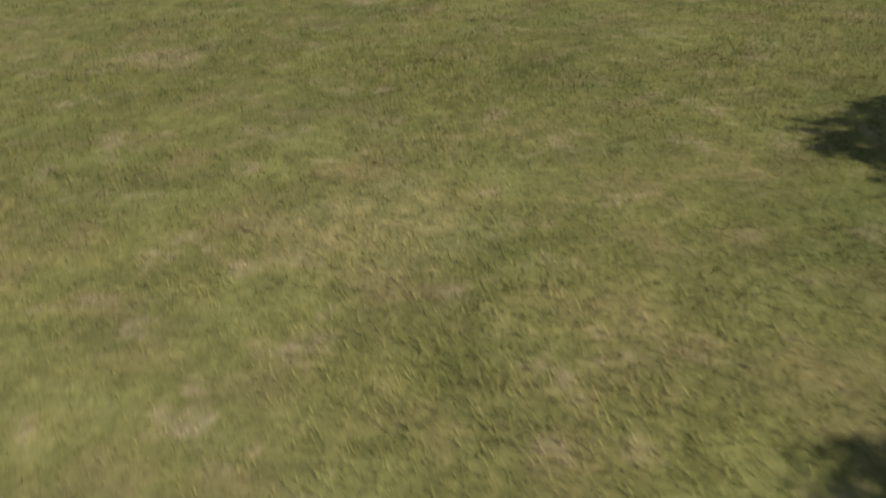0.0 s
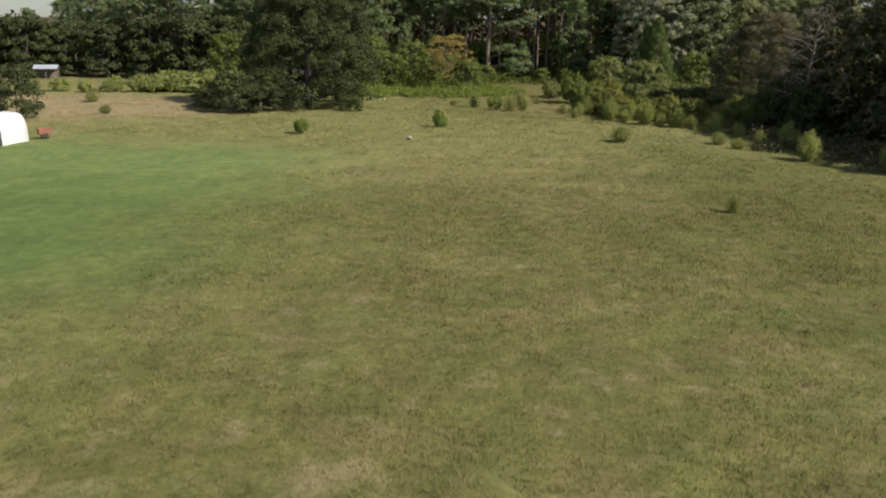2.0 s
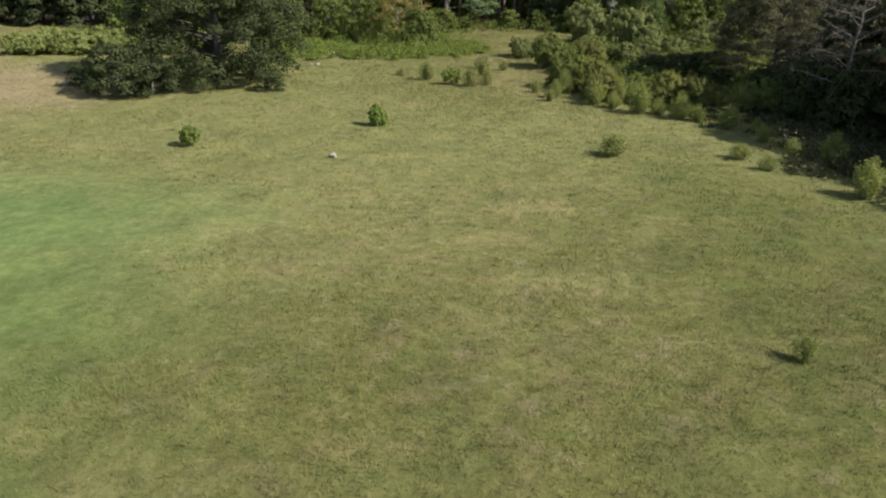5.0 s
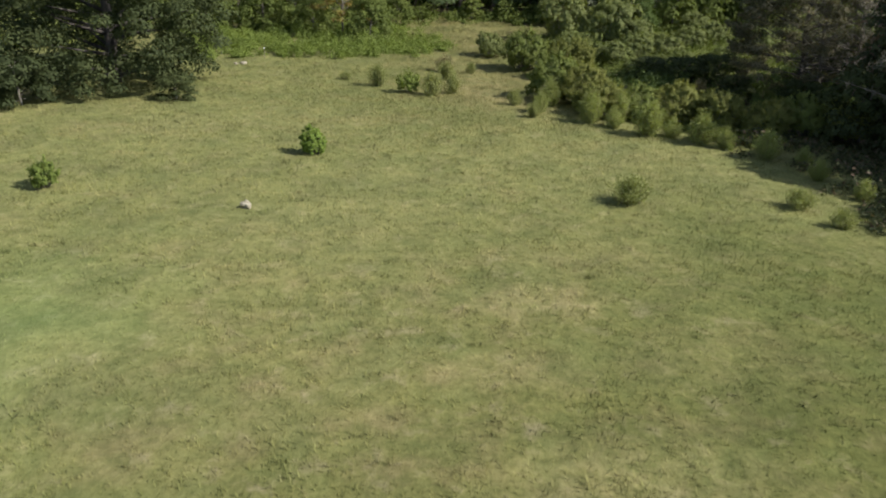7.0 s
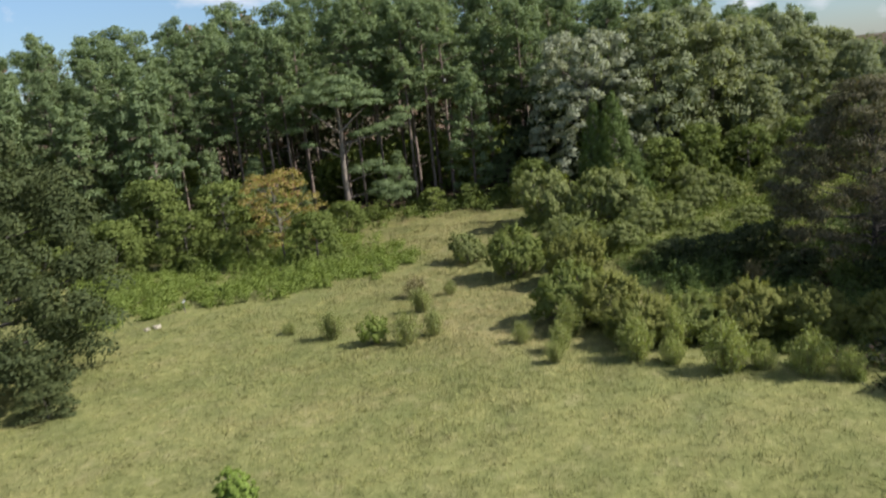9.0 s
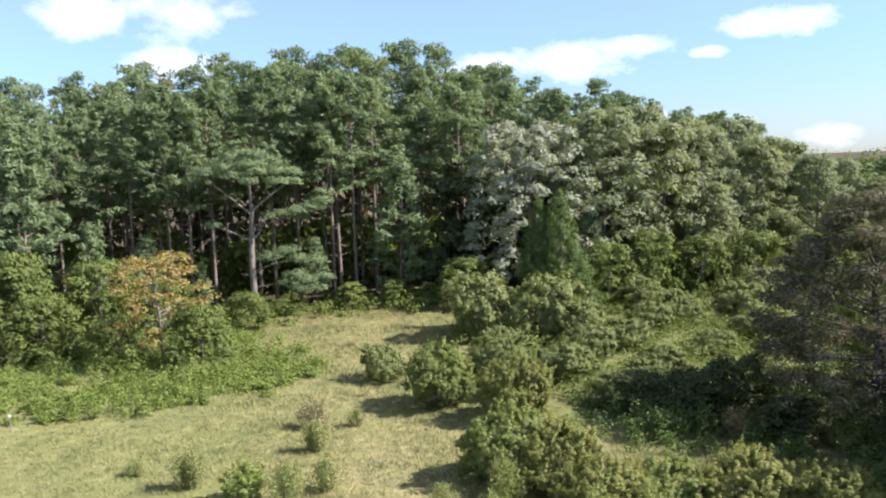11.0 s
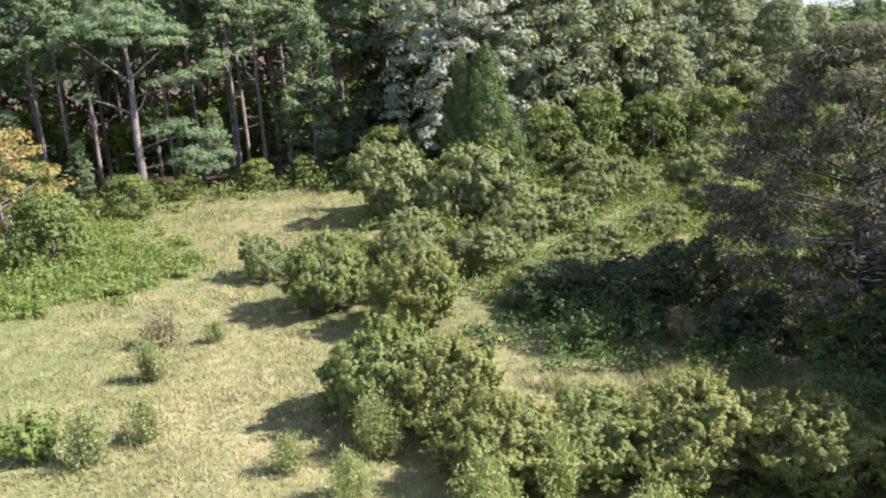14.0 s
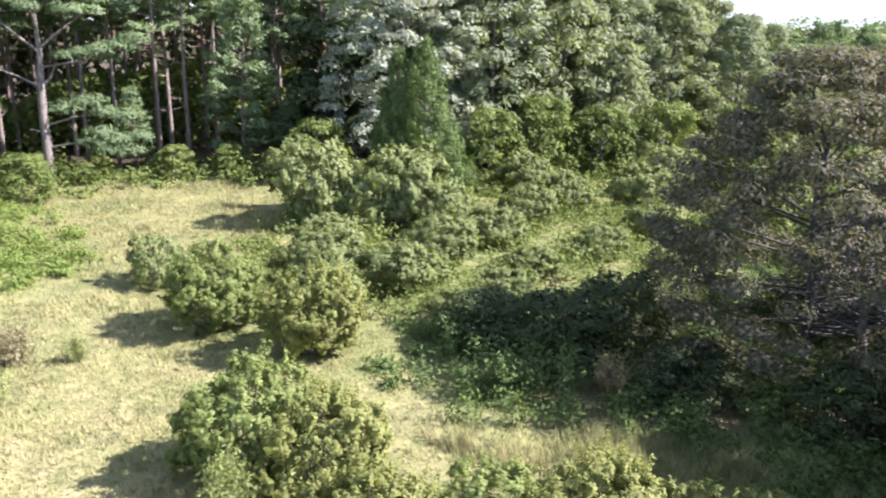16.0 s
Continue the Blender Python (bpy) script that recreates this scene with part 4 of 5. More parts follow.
# ---------------------------------------------------------------- mixed wood
WOOD = [leafy_tree(31, "wood_tree", 14.5, 8.0, 0.04, 240, 78, 0.16, M_WOODS, M_GREYBARK, "tall dense broad-leaved tree at the edge of the wood", "trees of the mixed wood", (0.85, 0.85, 0.8), 0.8, 0.4, 0.2, 12),
        leafy_tree(32, "wood_tree", 13.0, 7.0, 0.04, 220, 78, 0.16, M_OLIVE, M_GREYBARK, "leafy dull green tree at the edge of the wood", "trees of the mixed wood", (0.8, 0.8, 0.75), 0.8, 0.4, 0.2, 12)]
put(WOOD[0], 38.5, 127.5, 10, 1.08)
put(WOOD[1], 43.5, 127.0, 60, 1.1)
for x, y, s, k in ((48, 128, 0.98, 0), (53, 127, 1.04, 1), (58, 126, 0.82, 0), (63.5, 124, 0.74, 1), (41, 134, 1.3, 1), (46, 135, 1.13, 0), (50.5, 134, 1.14, 1), (55.5, 134, 1.0, 0), (60, 133, 0.96, 1), (65, 131, 0.74, 0), (78, 131, 0.75, 1), (86, 122, 0.65, 0), (35.5, 126.5, 0.6, 0), (46.5, 124.5, 0.7, 1), (57, 121, 0.6, 1)):
    again(WOOD[k], x, y, r.uniform(0, 360), s * r.uniform(0.95, 1.02), r.uniform(0.95, 1.02))
for x, y, k in ((67.5, 128, 0.49), (70.0, 125.5, 0.45), (72.5, 128, 0.47), (75, 124.5, 0.44), (79, 126, 0.45), (83, 125, 0.44), (73.5, 132, 0.5)):
    pine_at(PINES[2:], x, y, k, r)
silver = leafy_tree(33, "silver_leaved_tree", 15.0, 11.5, 0.08, 300, 95, 0.15, M_SILVER, M_GREYBARK, "large tree with silvery grey-green leaves", "", (0.72, 0.72, 0.6), 0.5, 0.4, 0.2, 10)
put(silver, 32.2, 128.5)

# ---------------------------------------------------------------- live oak and left side
oak = leafy_tree(41, "live_oak", 13.0, 13.8, 0.02, 430, 180, 0.11, M_OAK, M_DARKBARK, "large dark live oak with branches down to the grass", "", (0.9, 0.9, 1.0), 0.75, 0.4, 0.45, 10, 0.12)
put(oak, -10.6, 95.5)

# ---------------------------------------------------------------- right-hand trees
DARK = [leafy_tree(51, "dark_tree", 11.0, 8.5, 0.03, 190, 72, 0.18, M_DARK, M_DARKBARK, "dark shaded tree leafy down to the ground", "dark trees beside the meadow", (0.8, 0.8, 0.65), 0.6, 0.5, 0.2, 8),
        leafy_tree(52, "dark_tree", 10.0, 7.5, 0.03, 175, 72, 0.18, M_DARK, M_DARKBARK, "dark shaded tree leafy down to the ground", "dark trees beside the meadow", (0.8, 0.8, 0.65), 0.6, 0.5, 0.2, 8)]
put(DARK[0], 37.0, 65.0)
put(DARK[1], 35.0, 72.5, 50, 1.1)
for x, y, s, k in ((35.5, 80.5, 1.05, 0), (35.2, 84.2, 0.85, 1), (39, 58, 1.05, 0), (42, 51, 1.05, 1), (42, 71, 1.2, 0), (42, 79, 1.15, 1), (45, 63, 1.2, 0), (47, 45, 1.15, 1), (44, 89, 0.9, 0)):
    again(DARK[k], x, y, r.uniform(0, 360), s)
gum = leafy_tree(53, "gum_tree", 9.6, 9.6, 0.14, 330, 180, 0.07, M_GUM, M_DARKBARK, "dark sparse-leaved gum tree with bare grey lower branches", "", (0.72, 0.72, 0.5), 0.95, 0.35, 0.16, 10, 0.35, (0.9, -0.42, 1.7, 6.2))
put(gum, 32.9, 91.9)
again(DARK[0], 21.3, 9.1, 120, 1.05, 0.95, "leafy tree that shades the meadow beside it")
again(DARK[0], 15.8, 1.4, 30, 0.85, 1.0, "leafy tree that shades the meadow beside it")

def dead_tree(seed, tall, label):
    """A leafless grey tree: trunk, forking boughs and a haze of lichen-grey twigs."""
    q = np.random.default_rng(seed)
    root = tagged(new("dead_tree"), label, "tree", "bare grey trees")
    line = trunk_line(q, tall * 0.9, 0.14)
    v, f = tube(line, np.linspace(0.16, 0.03, len(line)), 7)
    under("trunk", mesh_of("dead_trunk", v, f, M_GREYBARK, True), root)
    twigs, tips = [], []
    for i in range(34):
        h = tall * (0.25 + 0.7 * i / 33)
        a = i * 2.4 + q.uniform(-0.4, 0.4)
        span = tall * 0.34 * (1.15 - h / tall) * q.uniform(0.7, 1.2) + 0.4
        start = on_line(line, min(h, tall * 0.88))
        end = start + np.array([math.cos(a) * span, math.sin(a) * span, span * q.uniform(0.1, 0.6)])
        mid = (start + end) / 2 + q.normal(0, 0.12, 3)
        twigs.append(tube([start, mid, end], (0.045, 0.03, 0.01), 4))
        for j in range(9):
            b = start + (end - start) * q.uniform(0.3, 1.0)
            e = b + ball(q, 1)[0] * (1, 1, 0.7) * q.uniform(0.35, 0.9)
            twigs.append(tube([b, (b + e) / 2 + q.normal(0, 0.05, 3), e], (0.016, 0.011, 0.005), 3))
            tips.append(b + (e - b) * q.random((16, 1)) + q.normal(0, 0.09, (16, 3)))
    v, f = joined([(np.asarray(p), np.asarray(w)) for p, w in twigs if len(w[0]) == 4])
    tagged(under("branchwork", mesh_of("dead_branchwork", v, f, M_GREYBARK), root), "bare grey branches and twigs", kind="stuff")
    tips = np.concatenate(tips)
    v, f = leaves(q, tips, ball(q, len(tips)), q.uniform(0.03, 0.07, len(tips)), 0.35)
    under("lichen", mesh_of("dead_lichen", v, f, M_LICHEN), root, "grey lichen tufts")
    return root


put(dead_tree(54, 10.4, "bare grey lichen-covered tree beside the meadow"), 30.8, 77.8)
small_dead = put(dead_tree(55, 6.6, "bare grey tree with lichen beside the gum tree"), 33.4, 90.2)
again(small_dead, 35.0, 89.6, 130, 1.1)

# ---------------------------------------------------------------- shrubs
BUSH = [shrub(61, "groundsel_bush", 3.0, 4.0, 105, 10, 30, 0.058, M_BUSH, "dense yellow-green groundsel bush beside the grassy path", "groundsel bushes", 0.6),
        shrub(62, "groundsel_bush", 2.9, 3.8, 105, 10, 30, 0.058, M_BUSH_Y, "dense olive-yellow groundsel bush beside the grassy path", "groundsel bushes", 0.9),
        shrub(63, "groundsel_bush", 3.1, 4.2, 76, 9, 18, 0.094, M_THICKET, "broad leafy groundsel bush in the thicket", "groundsel bushes"),
        shrub(69, "groundsel_bush", 2.9, 4.0, 70, 9, 18, 0.094, M_THICKET, "broad greyish groundsel bush in the thicket", "groundsel bushes", 0.4)]
put(BUSH[0], 16.9, 101.3)
put(BUSH[1], 19.4, 98.0, 40)
put(BUSH[2], 28.5, 110.5, 80, 1.0)
put(BUSH[3], 20.5, 101.0, 30, 0.8)
again(BUSH[0], 16.6, 91.6, 80, 0.95)
for x, y, k, s, q in ((18.0, 89.8, 1, 0.85, 1.0), (18.2, 87.2, 1, 0.82, 0.92), (20.5, 86.9, 0, 0.8, 0.82), (22.3, 85.8, 1, 0.9, 0.88), (24.3, 84.4, 1, 0.85, 0.9), (26.4, 82.8, 1, 0.8, 0.9), (28.4, 83.0, 0, 0.85, 0.9), (30.2, 81.8, 1, 0.85, 0.9),
                      (15.2, 106.6, 2, 0.62, 1.1), (23.5, 114.5, 2, 1.4, 1.1), (26.5, 112.5, 2, 1.35, 1.1), (21.0, 104.5, 2, 0.95, 0.9), (24.0, 103.0, 2, 0.9, 0.8), (22.5, 108.5, 3, 0.9, 0.8), (26.5, 106.0, 2, 0.9, 0.85),
                      (30.0, 108.0, 3, 0.85, 0.8), (33.0, 111.0, 2, 0.9, 0.85), (36.5, 113.0, 3, 0.95, 0.9), (29.5, 103.0, 3, 0.7, 0.7), (33.5, 104.5, 2, 0.7, 0.75), (38.0, 107.0, 2, 0.8, 0.8), (24.5, 98.2, 3, 0.7, 0.8), (27.0, 100.0, 3, 0.7, 0.75), (41.0, 112.0, 3, 1.1, 0.9), (45.0, 115.0, 2, 1.2, 0.9), (37.0, 118.5, 3, 1.05, 0.9)):
    again(BUSH[k], x, y, r.uniform(0, 360), s, q)

# ---------------------------------------------------------------- low growth
VINES = [(-8, 105.5), (-0.5, 104.8), (3, 106), (7.5, 106), (11.3, 107), (11.8, 112), (11, 118), (8, 122), (-2, 121), (-10, 117)]
thicket("vine_thicket", "bright green tangle of low vines and weeds", VINES, 1.7, 84000, 0.078, M_VINE, 91, "undergrowth", 0.9)
EDGE = [(-14, 126), (-4, 122), (4, 121), (9, 125.5), (15, 126.8), (22, 125.4), (30, 123), (32, 131), (10, 136), (-14, 134)]
thicket("brush", "leafy brush along the foot of the pine wood", EDGE, 2.4, 22000, 0.15, M_EDGE, 92, "undergrowth", 1.2)
MIDDLE = [(19.5, 102), (22, 99.5), (30, 98), (44, 102), (56, 116), (48, 124), (36, 125), (24, 121), (20.5, 113), (17.5, 108)]
thicket("brush", "sunlit tangle of vines and weeds between the bushes", MIDDLE, 1.9, 72000, 0.085, M_EDGE, 93, "undergrowth", 1.1)
# dark cedar-leaf colour stands in for the gum tree's deep shade
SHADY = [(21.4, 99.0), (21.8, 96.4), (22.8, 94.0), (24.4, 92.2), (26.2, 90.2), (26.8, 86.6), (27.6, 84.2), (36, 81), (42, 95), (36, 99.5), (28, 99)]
thicket("brush", "brush at the foot of the gum tree, coloured dark as shade", SHADY, 2.1, 76000, 0.068, M_CEDAR, 94, "undergrowth", 0.9)
WEEDS = [(18.8, 85.6), (21, 84.2), (24, 82.6), (28, 80.5), (29, 83.5), (26, 86.6), (23.5, 87.6), (20, 87.6)]
thicket("brush", "tall yellow-green weeds among the groundsel bushes", WEEDS, 0.9, 36000, 0.044, M_BUSH, 96, "undergrowth", 0.55, 1.0)
FRINGE = [(22.0, 90.0), (23.4, 91.6), (26.2, 90.0), (27.4, 87.4), (25.0, 86.8), (22.6, 87.4)]
px, py = rng.uniform(21.0, 27.5, 4200), rng.uniform(85.8, 92.0, 4200)
keep = soft_inside(FRINGE, px, py, 0.7) > rng.random(4200) * 0.8
px, py = px[keep], py[keep]
grass("tall_weeds", "tall pale weeds between the bushes and the shade", px, py, 0.26 + 0.26 * patchy(2.6 * px, 2.2 * py), np.repeat(0.03, len(px) * 10), 10, 0.1)
# dark leaf colour carries the shade under the trees
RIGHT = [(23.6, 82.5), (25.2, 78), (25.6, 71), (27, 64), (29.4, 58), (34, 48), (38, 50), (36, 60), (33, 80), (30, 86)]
thicket("brush", "weeds along the foot of the trees, coloured dark as shade", RIGHT, 1.8, 34000, 0.085, M_DARK, 95, "undergrowth", 0.9)

dark_shrub = leafy_tree(71, "rounded_shrub", 3.4, 3.6, 0.02, 80, 68, 0.1, M_EDGE, M_GREYBARK, "rounded dark grey-green shrub among the vines", "", (0.52, 0.52, 0.45), 0.75, 0.4, 0.05)
put(dark_shrub, 5.9, 113.0, 0, 1.12)
for x, y, s, q in ((41.0, 101.5, 1.0, 1.0), (44.5, 104.5, 1.2, 1.1), (48.5, 106.5, 1.3, 1.1), (46.0, 99.0, 1.0, 1.1), (51.5, 101.5, 1.3, 1.1), (56.0, 106.0, 1.4, 1.2), (1.0, 117.0, 1.0, 0.9), (-3.5, 119.0, 1.25, 1.0), (-8.5, 118.5, 1.3, 1.0), (-13.5, 119.0, 1.35, 1.05), (8.8, 124.5, 0.9, 0.9), (3.5, 124, 1.2, 1.0), (-1, 125, 1.5, 1.1), (-6.5, 125.5, 1.6, 1.2), (11.6, 129.2, 0.5, 0.8), (17, 129.5, 0.7, 0.9), (20.5, 129, 0.75, 0.9), (23.2, 128.6, 0.6, 0.9), (25.5, 125.5, 1.2, 1.0), (-19, 121, 1.5, 1.1), (-25, 123, 1.6, 1.2), (36.0, 122.0, 1.3, 1.1), (40.0, 122.6, 1.4, 1.15), (44.0, 121.8, 1.3, 1.1), (48.5, 121.0, 1.35, 1.1), (53.5, 119.5, 1.3, 1.1)):
    again(dark_shrub, x, y, r.uniform(0, 360), s, q, "leafy green shrub at the edge of the wood", "shrubs at the wood's edge")
left_trees = leafy_tree(72, "edge_tree", 8.0, 6.5, 0.04, 60, 100, 0.225, M_OAK, M_DARKBARK, "dark bushy tree at the edge of the wood", "dark trees at the wood's edge", (1.05, 1.05, 0.85))
put(left_trees, -20, 129)
for x, y, s in ((-26, 131, 1.1), (-32, 130, 1.1), (-38, 131, 1.05), (-44, 131, 0.95), (-50, 132, 0.85), (-57, 132, 0.85), (-64, 131, 0.9), (-71, 128, 0.95), (-14, 129, 1.1), (28.2, 131.4, 1.3), (-54, 129, 1.05), (-61, 130, 1.05), (-67, 129, 1.05)):
    again(left_trees, x, y, r.uniform(0, 360), s)

orange = leafy_tree(73, "autumn_tree", 7.0, 6.2, 0.30, 58, 60, 0.105, M_AUTUMN, M_GREYBARK, "small thin tree with orange and yellow autumn leaves", "", (0.75, 0.75, 0.5), 0.6, 0.3, 0.09)
put(orange, 3.6, 115.4)

cedar = cone_tree(74, "cedar_tree", 9.3, 5.0, 520, 52, 0.075, M_CEDAR, M_GREYBARK, "conical dark green cedar above the bushes")
put(cedar, 29.1, 115.2, 0, 1.05)
again(cedar, 27.9, 115.9, 90, 0.82, 1.22)

# ---------------------------------------------------------------- young shrubs and weeds in the meadow
LIME = stalk_clump(64, "young_shrub", 1.75, 1.5, 74, M_YOUNG, "pale green feathery young shrub at the edge of the meadow", "shrub", "young shrubs")
put(LIME, 19.7, 82.9, 0, 1.15)
for x, y, s, q in ((17.3, 85.5, 1.0, 1.0), (19.2, 86.0, 0.95, 1.0), (22.0, 81.3, 1.0, 0.95), (24.1, 78.4, 0.95, 0.85), (25.5, 77.4, 0.6, 0.9), (26.4, 69.8, 1.0, 1.0), (25.6, 64.8, 1.05, 1.0), (28.4, 60.0, 1.1, 1.0), (16.0, 89.6, 0.9, 1.05), (14.9, 87.7, 0.7, 1.0), (22.9, 80.4, 0.7, 0.9), (20.9, 82.5, 0.7, 0.85), (18.3, 84.4, 0.7, 0.9), (24.9, 75.0, 0.65, 0.9), (25.4, 72.3, 0.6, 0.9)):
    again(LIME, x, y, r.uniform(0, 360), s, q)
ball_shrub = shrub(65, "round_shrub", 1.5, 1.4, 110, 8, 13, 0.046, M_LIME, "round bright green shrub standing alone in the grass", "", 0.0)
put(ball_shrub, 2.2, 79.4)
low_shrub = shrub(66, "low_shrub", 1.0, 1.25, 16, 9, 16, 0.062, M_VINE, "low green shrub standing alone in the grass", "", 0.8)
put(low_shrub, -8.2, 74.6)
sprawl = stalk_clump(67, "sprawling_shrub", 1.1, 2.0, 64, M_WEED, "thin sprawling olive shrub in the meadow", "shrub", "")
put(sprawl, 15.2, 72.3)
for x, y, s in ((22.1, 71.5, 0.75), (22.7, 69.3, 0.65), (-26.8, 85.4, 0.7), (-32, 95.7, 0.95), (3.8, 96.8, 0.5)):
    again(sprawl, x, y, r.uniform(0, 360), s, 1.0, "small olive shrub in the meadow")
again(low_shrub, 7.7, 93.0, 70, 1.15, 1.0, "low bright green shrub beside dry weeds")
W_GREEN = stalk_clump(75, "weed_clump", 1.3, 1.6, 50, M_WEED, "feathery olive weed clump in the meadow")
W_DRY = stalk_clump(76, "weed_clump", 1.25, 1.5, 40, M_DRY, "reddish brown dry weed clump in the meadow")
put(W_GREEN, 5.8, 94.7)
put(W_DRY, 10.8, 100.0)
for ob, x, y, s in ((W_GREEN, 10.55, 97.1, 0.95), (W_GREEN, 9.1, 92.2, 1.05), (W_GREEN, 10.5, 92.9, 0.9), (W_GREEN, 12.6, 99.6, 0.6), (W_GREEN, 15.3, 49.7, 0.6), (W_DRY, 26.6, 92.4, 0.95), (W_DRY, 27.9, 92.2, 0.85), (W_GREEN, 13.8, 89.6, 0.7), (W_GREEN, 14.3, 86.6, 0.6)):
    again(ob, x, y, r.uniform(0, 360), s)
HEDGE = shrub(68, "hedge_shrub", 1.7, 2.6, 26, 9, 14, 0.085, M_YOUNG, "light green shrub of the hedge before the wood", "hedge", 0.4)
put(HEDGE, -21.8, 108.5, 0, 1.5, 0.85)
for x, y, s, q in ((-24, 108.7, 1.6, 0.85), (-26.3, 108.3, 1.55, 0.8), (-28.4, 108.6, 1.6, 0.8), (-30.6, 108.0, 1.4, 0.75), (-19.5, 109, 1.6, 0.85), (-34.3, 107.5, 1.15, 0.85), (-37.2, 107.2, 0.8, 0.9), (-40.5, 108, 1.0, 0.8), (-17.3, 109.4, 1.6, 0.85), (-15, 110, 1.6, 0.85), (-22.9, 108.2, 1.35, 0.85), (-25.2, 108.0, 1.4, 0.85), (-27.4, 108.0, 1.3, 0.9), (-29.5, 107.7, 1.3, 0.85), (-31.4, 107.6, 1.1, 0.9), (-20.6, 108.5, 1.4, 0.85)):
    again(HEDGE, x, y, r.uniform(0, 360), s, q)
oak_shrub = leafy_tree(77, "spreading_shrub", 3.4, 4.0, 0.04, 36, 120, 0.115, M_OAK, M_GREYBARK, "dark spreading shrub beside the live oak", "dark shrubs beside the oak", (0.75, 0.75, 0.55), 0.6, 0.5, 0.06)
put(oak_shrub, -16.4, 88.8, 0, 1.1)
for x, y, s, q in ((-19.8, 91.8, 0.65, 0.9), (-14.0, 88.9, 0.9, 0.9), (-6.0, 90.5, 0.55, 0.8)):
    again(oak_shrub, x, y, r.uniform(0, 360), s, q)
# shaded shrubs reuse the dark oak leaves, so shade sits in the colour
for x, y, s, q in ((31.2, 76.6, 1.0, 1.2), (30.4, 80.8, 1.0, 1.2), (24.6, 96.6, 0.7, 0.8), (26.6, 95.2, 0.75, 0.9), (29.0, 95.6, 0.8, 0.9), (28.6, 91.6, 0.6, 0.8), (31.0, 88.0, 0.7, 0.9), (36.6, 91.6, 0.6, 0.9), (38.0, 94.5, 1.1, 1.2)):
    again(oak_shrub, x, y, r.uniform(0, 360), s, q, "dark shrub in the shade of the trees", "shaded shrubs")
again(oak_shrub, -32.3, 81.0, 20, 1.0, 1.3, "small dark leafy tree behind the white shelter", "shrubs by the shelter")
again(oak_shrub, -30.4, 66.6, 75, 0.5, 0.8, "dark shrub beside the white shelter", "shrubs by the shelter")

# ---------------------------------------------------------------- stones, shelter, barn
def stone(seed, name, size, label, x, y):
    q = np.random.default_rng(seed)
    bm = bmesh.new()
    bmesh.ops.create_icosphere(bm, subdivisions=3, radius=0.5)
    for vert in bm.verts:
        d = noise.noise(vert.co * 2.3 + Vector((seed, 0, 0))) * 0.5 + noise.noise(vert.co * 6 + Vector((0, seed, 0))) * 0.09
        vert.co = Vector((vert.co.x * size[0], vert.co.y * size[1], max(vert.co.z, -0.3) * size[2])) * (1 + d)
    me = bpy.data.meshes.new(name)
    bm.to_mesh(me)
    bm.free()
    me.materials.append(M_STONE)
    ob = tagged(new(name, me), label, "stone", "pale stones")
    ob.matrix_basis = pose(x, y, float(height_at(np.array(x), np.array(y))) + 0.22 * size[2], 0, 0, q.uniform(0, 360))
    return ob


stone(1, "stone", (0.42, 0.38, 0.42), "pale stone lying in the meadow grass", -0.07, 72.1)
stone(2, "stone", (0.62, 0.42, 0.24), "pale stone beside the live oak", -3.5, 102.6)
stone(3, "stone", (0.34, 0.30, 0.2), "pale stone beside the live oak", -4.0, 102.3)
stone(4, "stone", (0.8, 0.5, 0.35), "pale stone lying on the tan grass", -21.5, 92.5)


def box(name, size, at, material, parent, label="", bevel=0.012):
    bm = bmesh.new()
    bmesh.ops.create_cube(bm, size=1)
    bmesh.ops.scale(bm, vec=size, verts=bm.verts)
    bmesh.ops.bevel(bm, geom=bm.edges[:], offset=min(bevel, min(size) * 0.3), segments=1, affect="EDGES")
    bmesh.ops.translate(bm, vec=at, verts=bm.verts)
    me = bpy.data.meshes.new(name)
    bm.to_mesh(me)
    bm.free()
    me.materials.append(material)
    return under(name, me, parent, label)


post = tagged(new("marker_post"), "thin weathered stake with a white cap among the weeds", "post")
box("stake", (0.04, 0.04, 0.75), (0, 0, 0.375), M_TIMBER, post)
box("cap", (0.09, 0.09, 0.10), (0, 0, 0.74), M_TARP, post)
put(post, -2.2, 104.6)


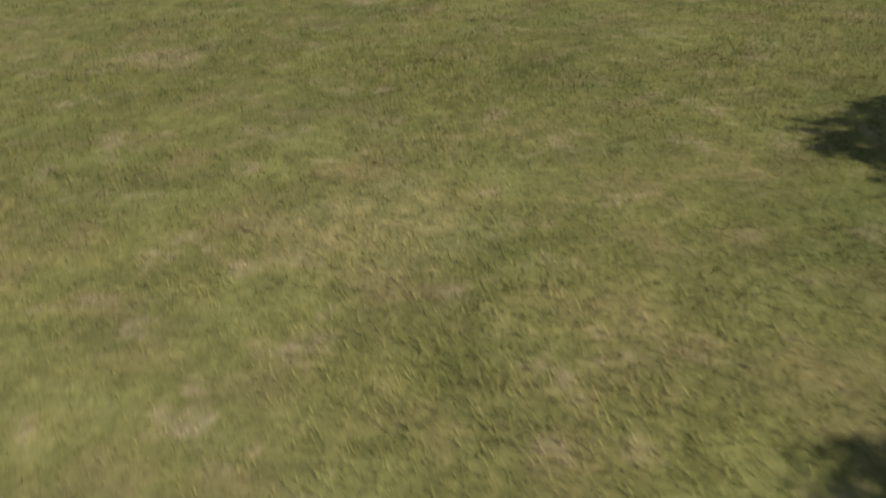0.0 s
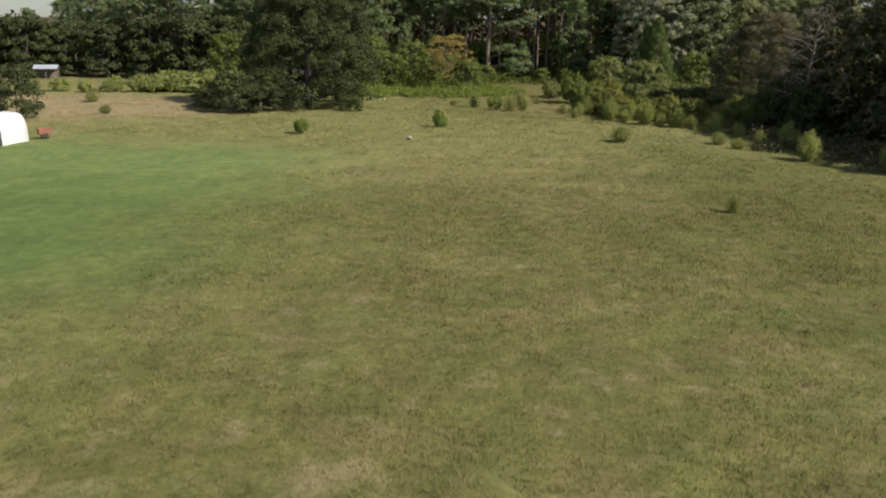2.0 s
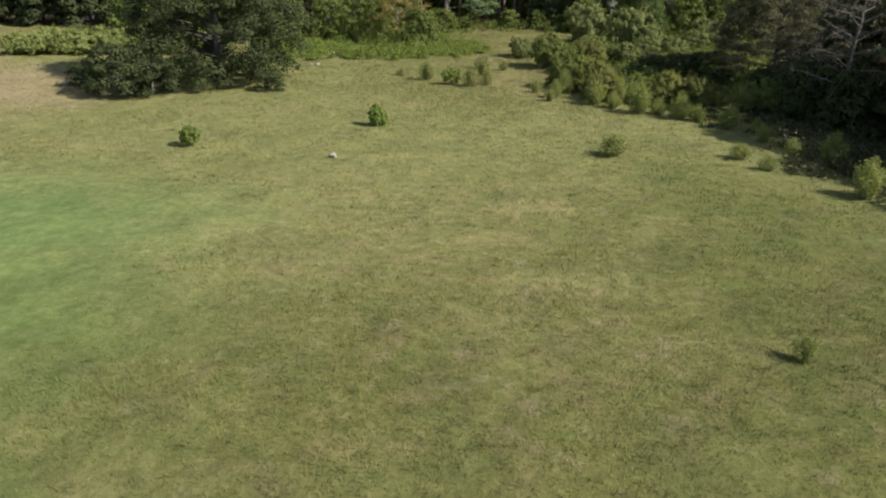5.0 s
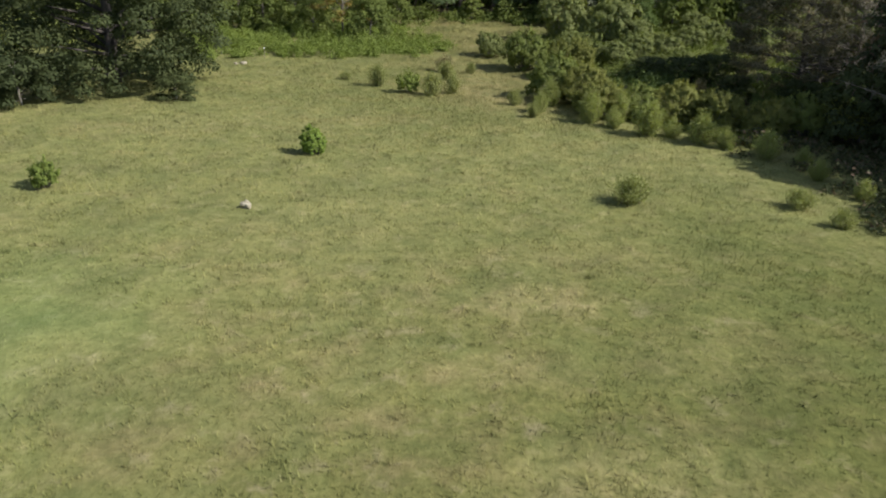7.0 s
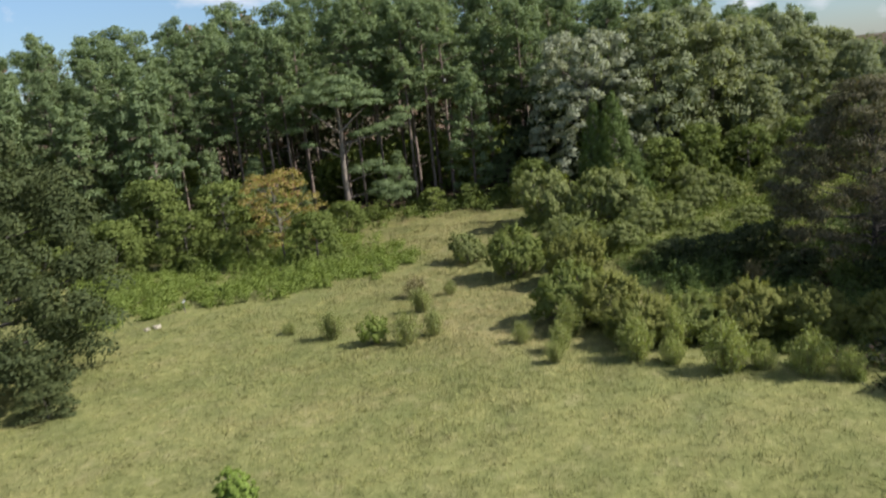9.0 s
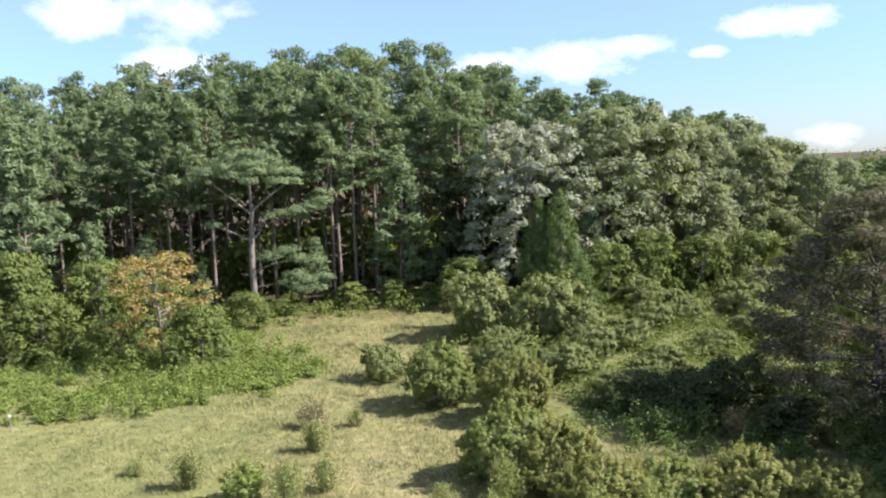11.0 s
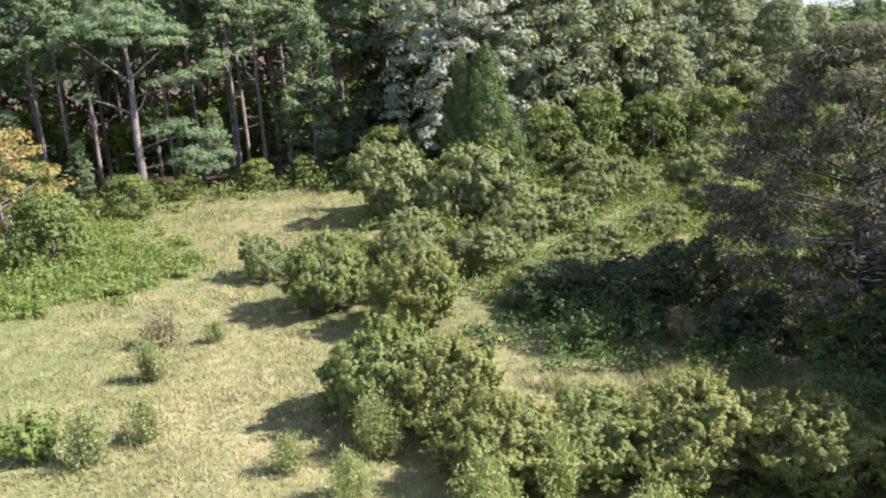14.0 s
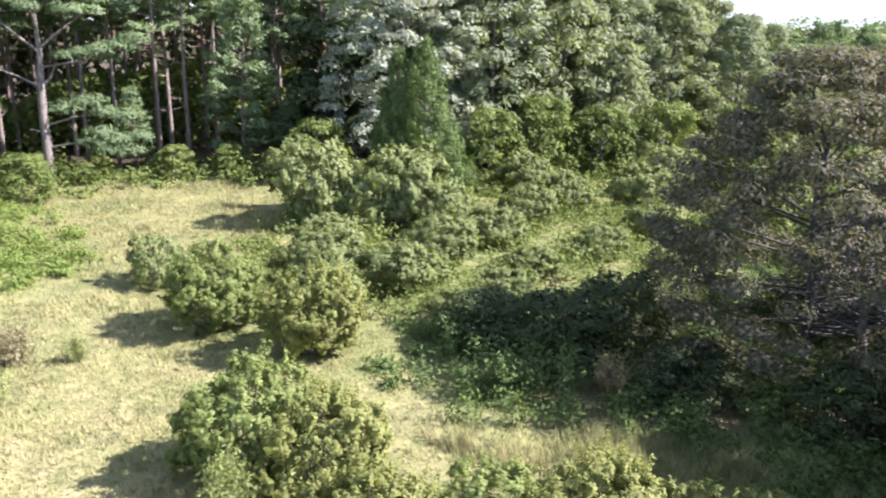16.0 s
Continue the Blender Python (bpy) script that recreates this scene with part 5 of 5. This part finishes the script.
def shelter():
    """A hooped shelter of white sheeting with a grey end panel."""
    root = tagged(new("hoop_shelter"), "white hooped shelter with a grey end wall beside the lawn", "shelter")
    half, tall, deep, steps = 1.35, 1.95, 2.3, 14
    outer, inner = [], []
    for i in range(steps + 1):
        a = math.pi * i / steps
        x, z = -half * math.copysign(abs(math.cos(a)) ** 0.6, math.cos(a)), tall * math.sin(a) ** 0.55
        outer.append((x, z))
        inner.append((x * 0.975, z * 0.98))
    v, f = [], []
    for y in (0, deep):
        for ring in (outer, inner):
            v += [(x, y, z) for x, z in ring]
    n = steps + 1
    for i in range(steps):
        f += [(i, i + 1, 2 * n + i + 1, 2 * n + i), (n + i, 3 * n + i, 3 * n + i + 1, n + i + 1), (i, n + i, n + i + 1, i + 1), (2 * n + i, 2 * n + i + 1, 3 * n + i + 1, 3 * n + i)]
    under("cover", mesh_of("shelter_cover", v, f, M_TARP, False), root, "white plastic sheeting")
    for y in (0.03, deep / 2, deep - 0.03):
        tv, tf = tube([(x * 0.96, y, z * 0.965) for x, z in outer], [0.025] * n, 6)
        under("hoop", mesh_of("shelter_hoop", tv, tf, M_ROOF, True), root)
    wall = box("end_wall", (2.1, 0.06, 1.6), (0.1, 0.1, 0.82), M_PANEL, root, "grey end wall")
    box("door", (0.8, 0.05, 1.5), (-0.35, 0.05, 0.77), M_PANEL, wall)
    box("window", (0.42, 0.05, 0.4), (0.7, 0.06, 1.3), M_DARKGLASS, wall, "dark window")
    box("sill_board", (2.6, 0.1, 0.12), (0, 0.05, 0.06), M_TIMBER, root)
    return root


put(shelter(), -27.5, 66.8, -16, 1.0)


def cart():
    """A small garden cart: a tub on two wheels with a pull bar."""
    root = tagged(new("garden_cart"), "small rusty red garden cart beside the shelter", "cart")
    tub = box("tub", (0.85, 0.55, 0.06), (0, 0, 0.36), M_RUST, root, "rusty red tub")
    for side in (-1, 1):
        box("side_board", (0.85, 0.04, 0.32), (0, side * 0.27, 0.54), M_RUST, tub)
        box("end_board", (0.04, 0.5, 0.32), (side * 0.41, 0, 0.54), M_RUST, tub)
        ring = [(0.17 * math.cos(a), side * 0.34, 0.2 + 0.17 * math.sin(a)) for a in [k * math.pi / 8 for k in range(17)]]
        v, f = tube(ring, [0.045] * 17, 6)
        under("wheel", mesh_of("cart_wheel", v, f, M_DARKGLASS, True), root, "dark rubber wheel")
    v, f = tube([(-0.1, -0.36, 0.2), (-0.1, 0.36, 0.2)], [0.02, 0.02], 6)
    under("axle", mesh_of("cart_axle", v, f, M_ROOF, True), root)
    v, f = tube([(0.4, 0, 0.36), (0.8, 0, 0.42), (1.15, 0, 0.75)], [0.02, 0.02, 0.02], 6)
    under("pull_bar", mesh_of("cart_pull_bar", v, f, M_ROOF, True), root)
    return root


put(cart(), -25.2, 70.2, 35)


def barn():
    """A low open barn with a pale metal roof."""
    root = tagged(new("barn"), "far low barn with a pale blue-grey metal roof", "barn")
    for x in (-3, 0, 3):
        for y in (-1.8, 1.8):
            box("post", (0.18, 0.18, 2.3), (x, y, 1.15), M_TIMBER, root)
    box("back_wall", (6.2, 0.12, 2.2), (0, 1.95, 1.1), M_TIMBER, root)
    for side in (-1, 1):
        bm = bmesh.new()
        bmesh.ops.create_grid(bm, x_segments=30, y_segments=1, size=0.5)
        for vert in bm.verts:
            w = 0.03 if round((vert.co.x + 0.5) * 30) % 2 else 0.0
            vert.co = Vector((vert.co.x * 7.4, side * (1.25 + vert.co.y * 2.5), 2.95 - side * (side * (1.25 + vert.co.y * 2.5)) * 0.32 + w))
        bmesh.ops.solidify(bm, geom=bm.faces[:], thickness=0.04)
        me = bpy.data.meshes.new("roof_sheet")
        bm.to_mesh(me)
        bm.free()
        me.materials.append(M_ROOF)
        under("roof", me, root, "pale blue-grey metal roof")
    return root


put(barn(), -50.4, 127.0, 10, 0.42, 1.45)
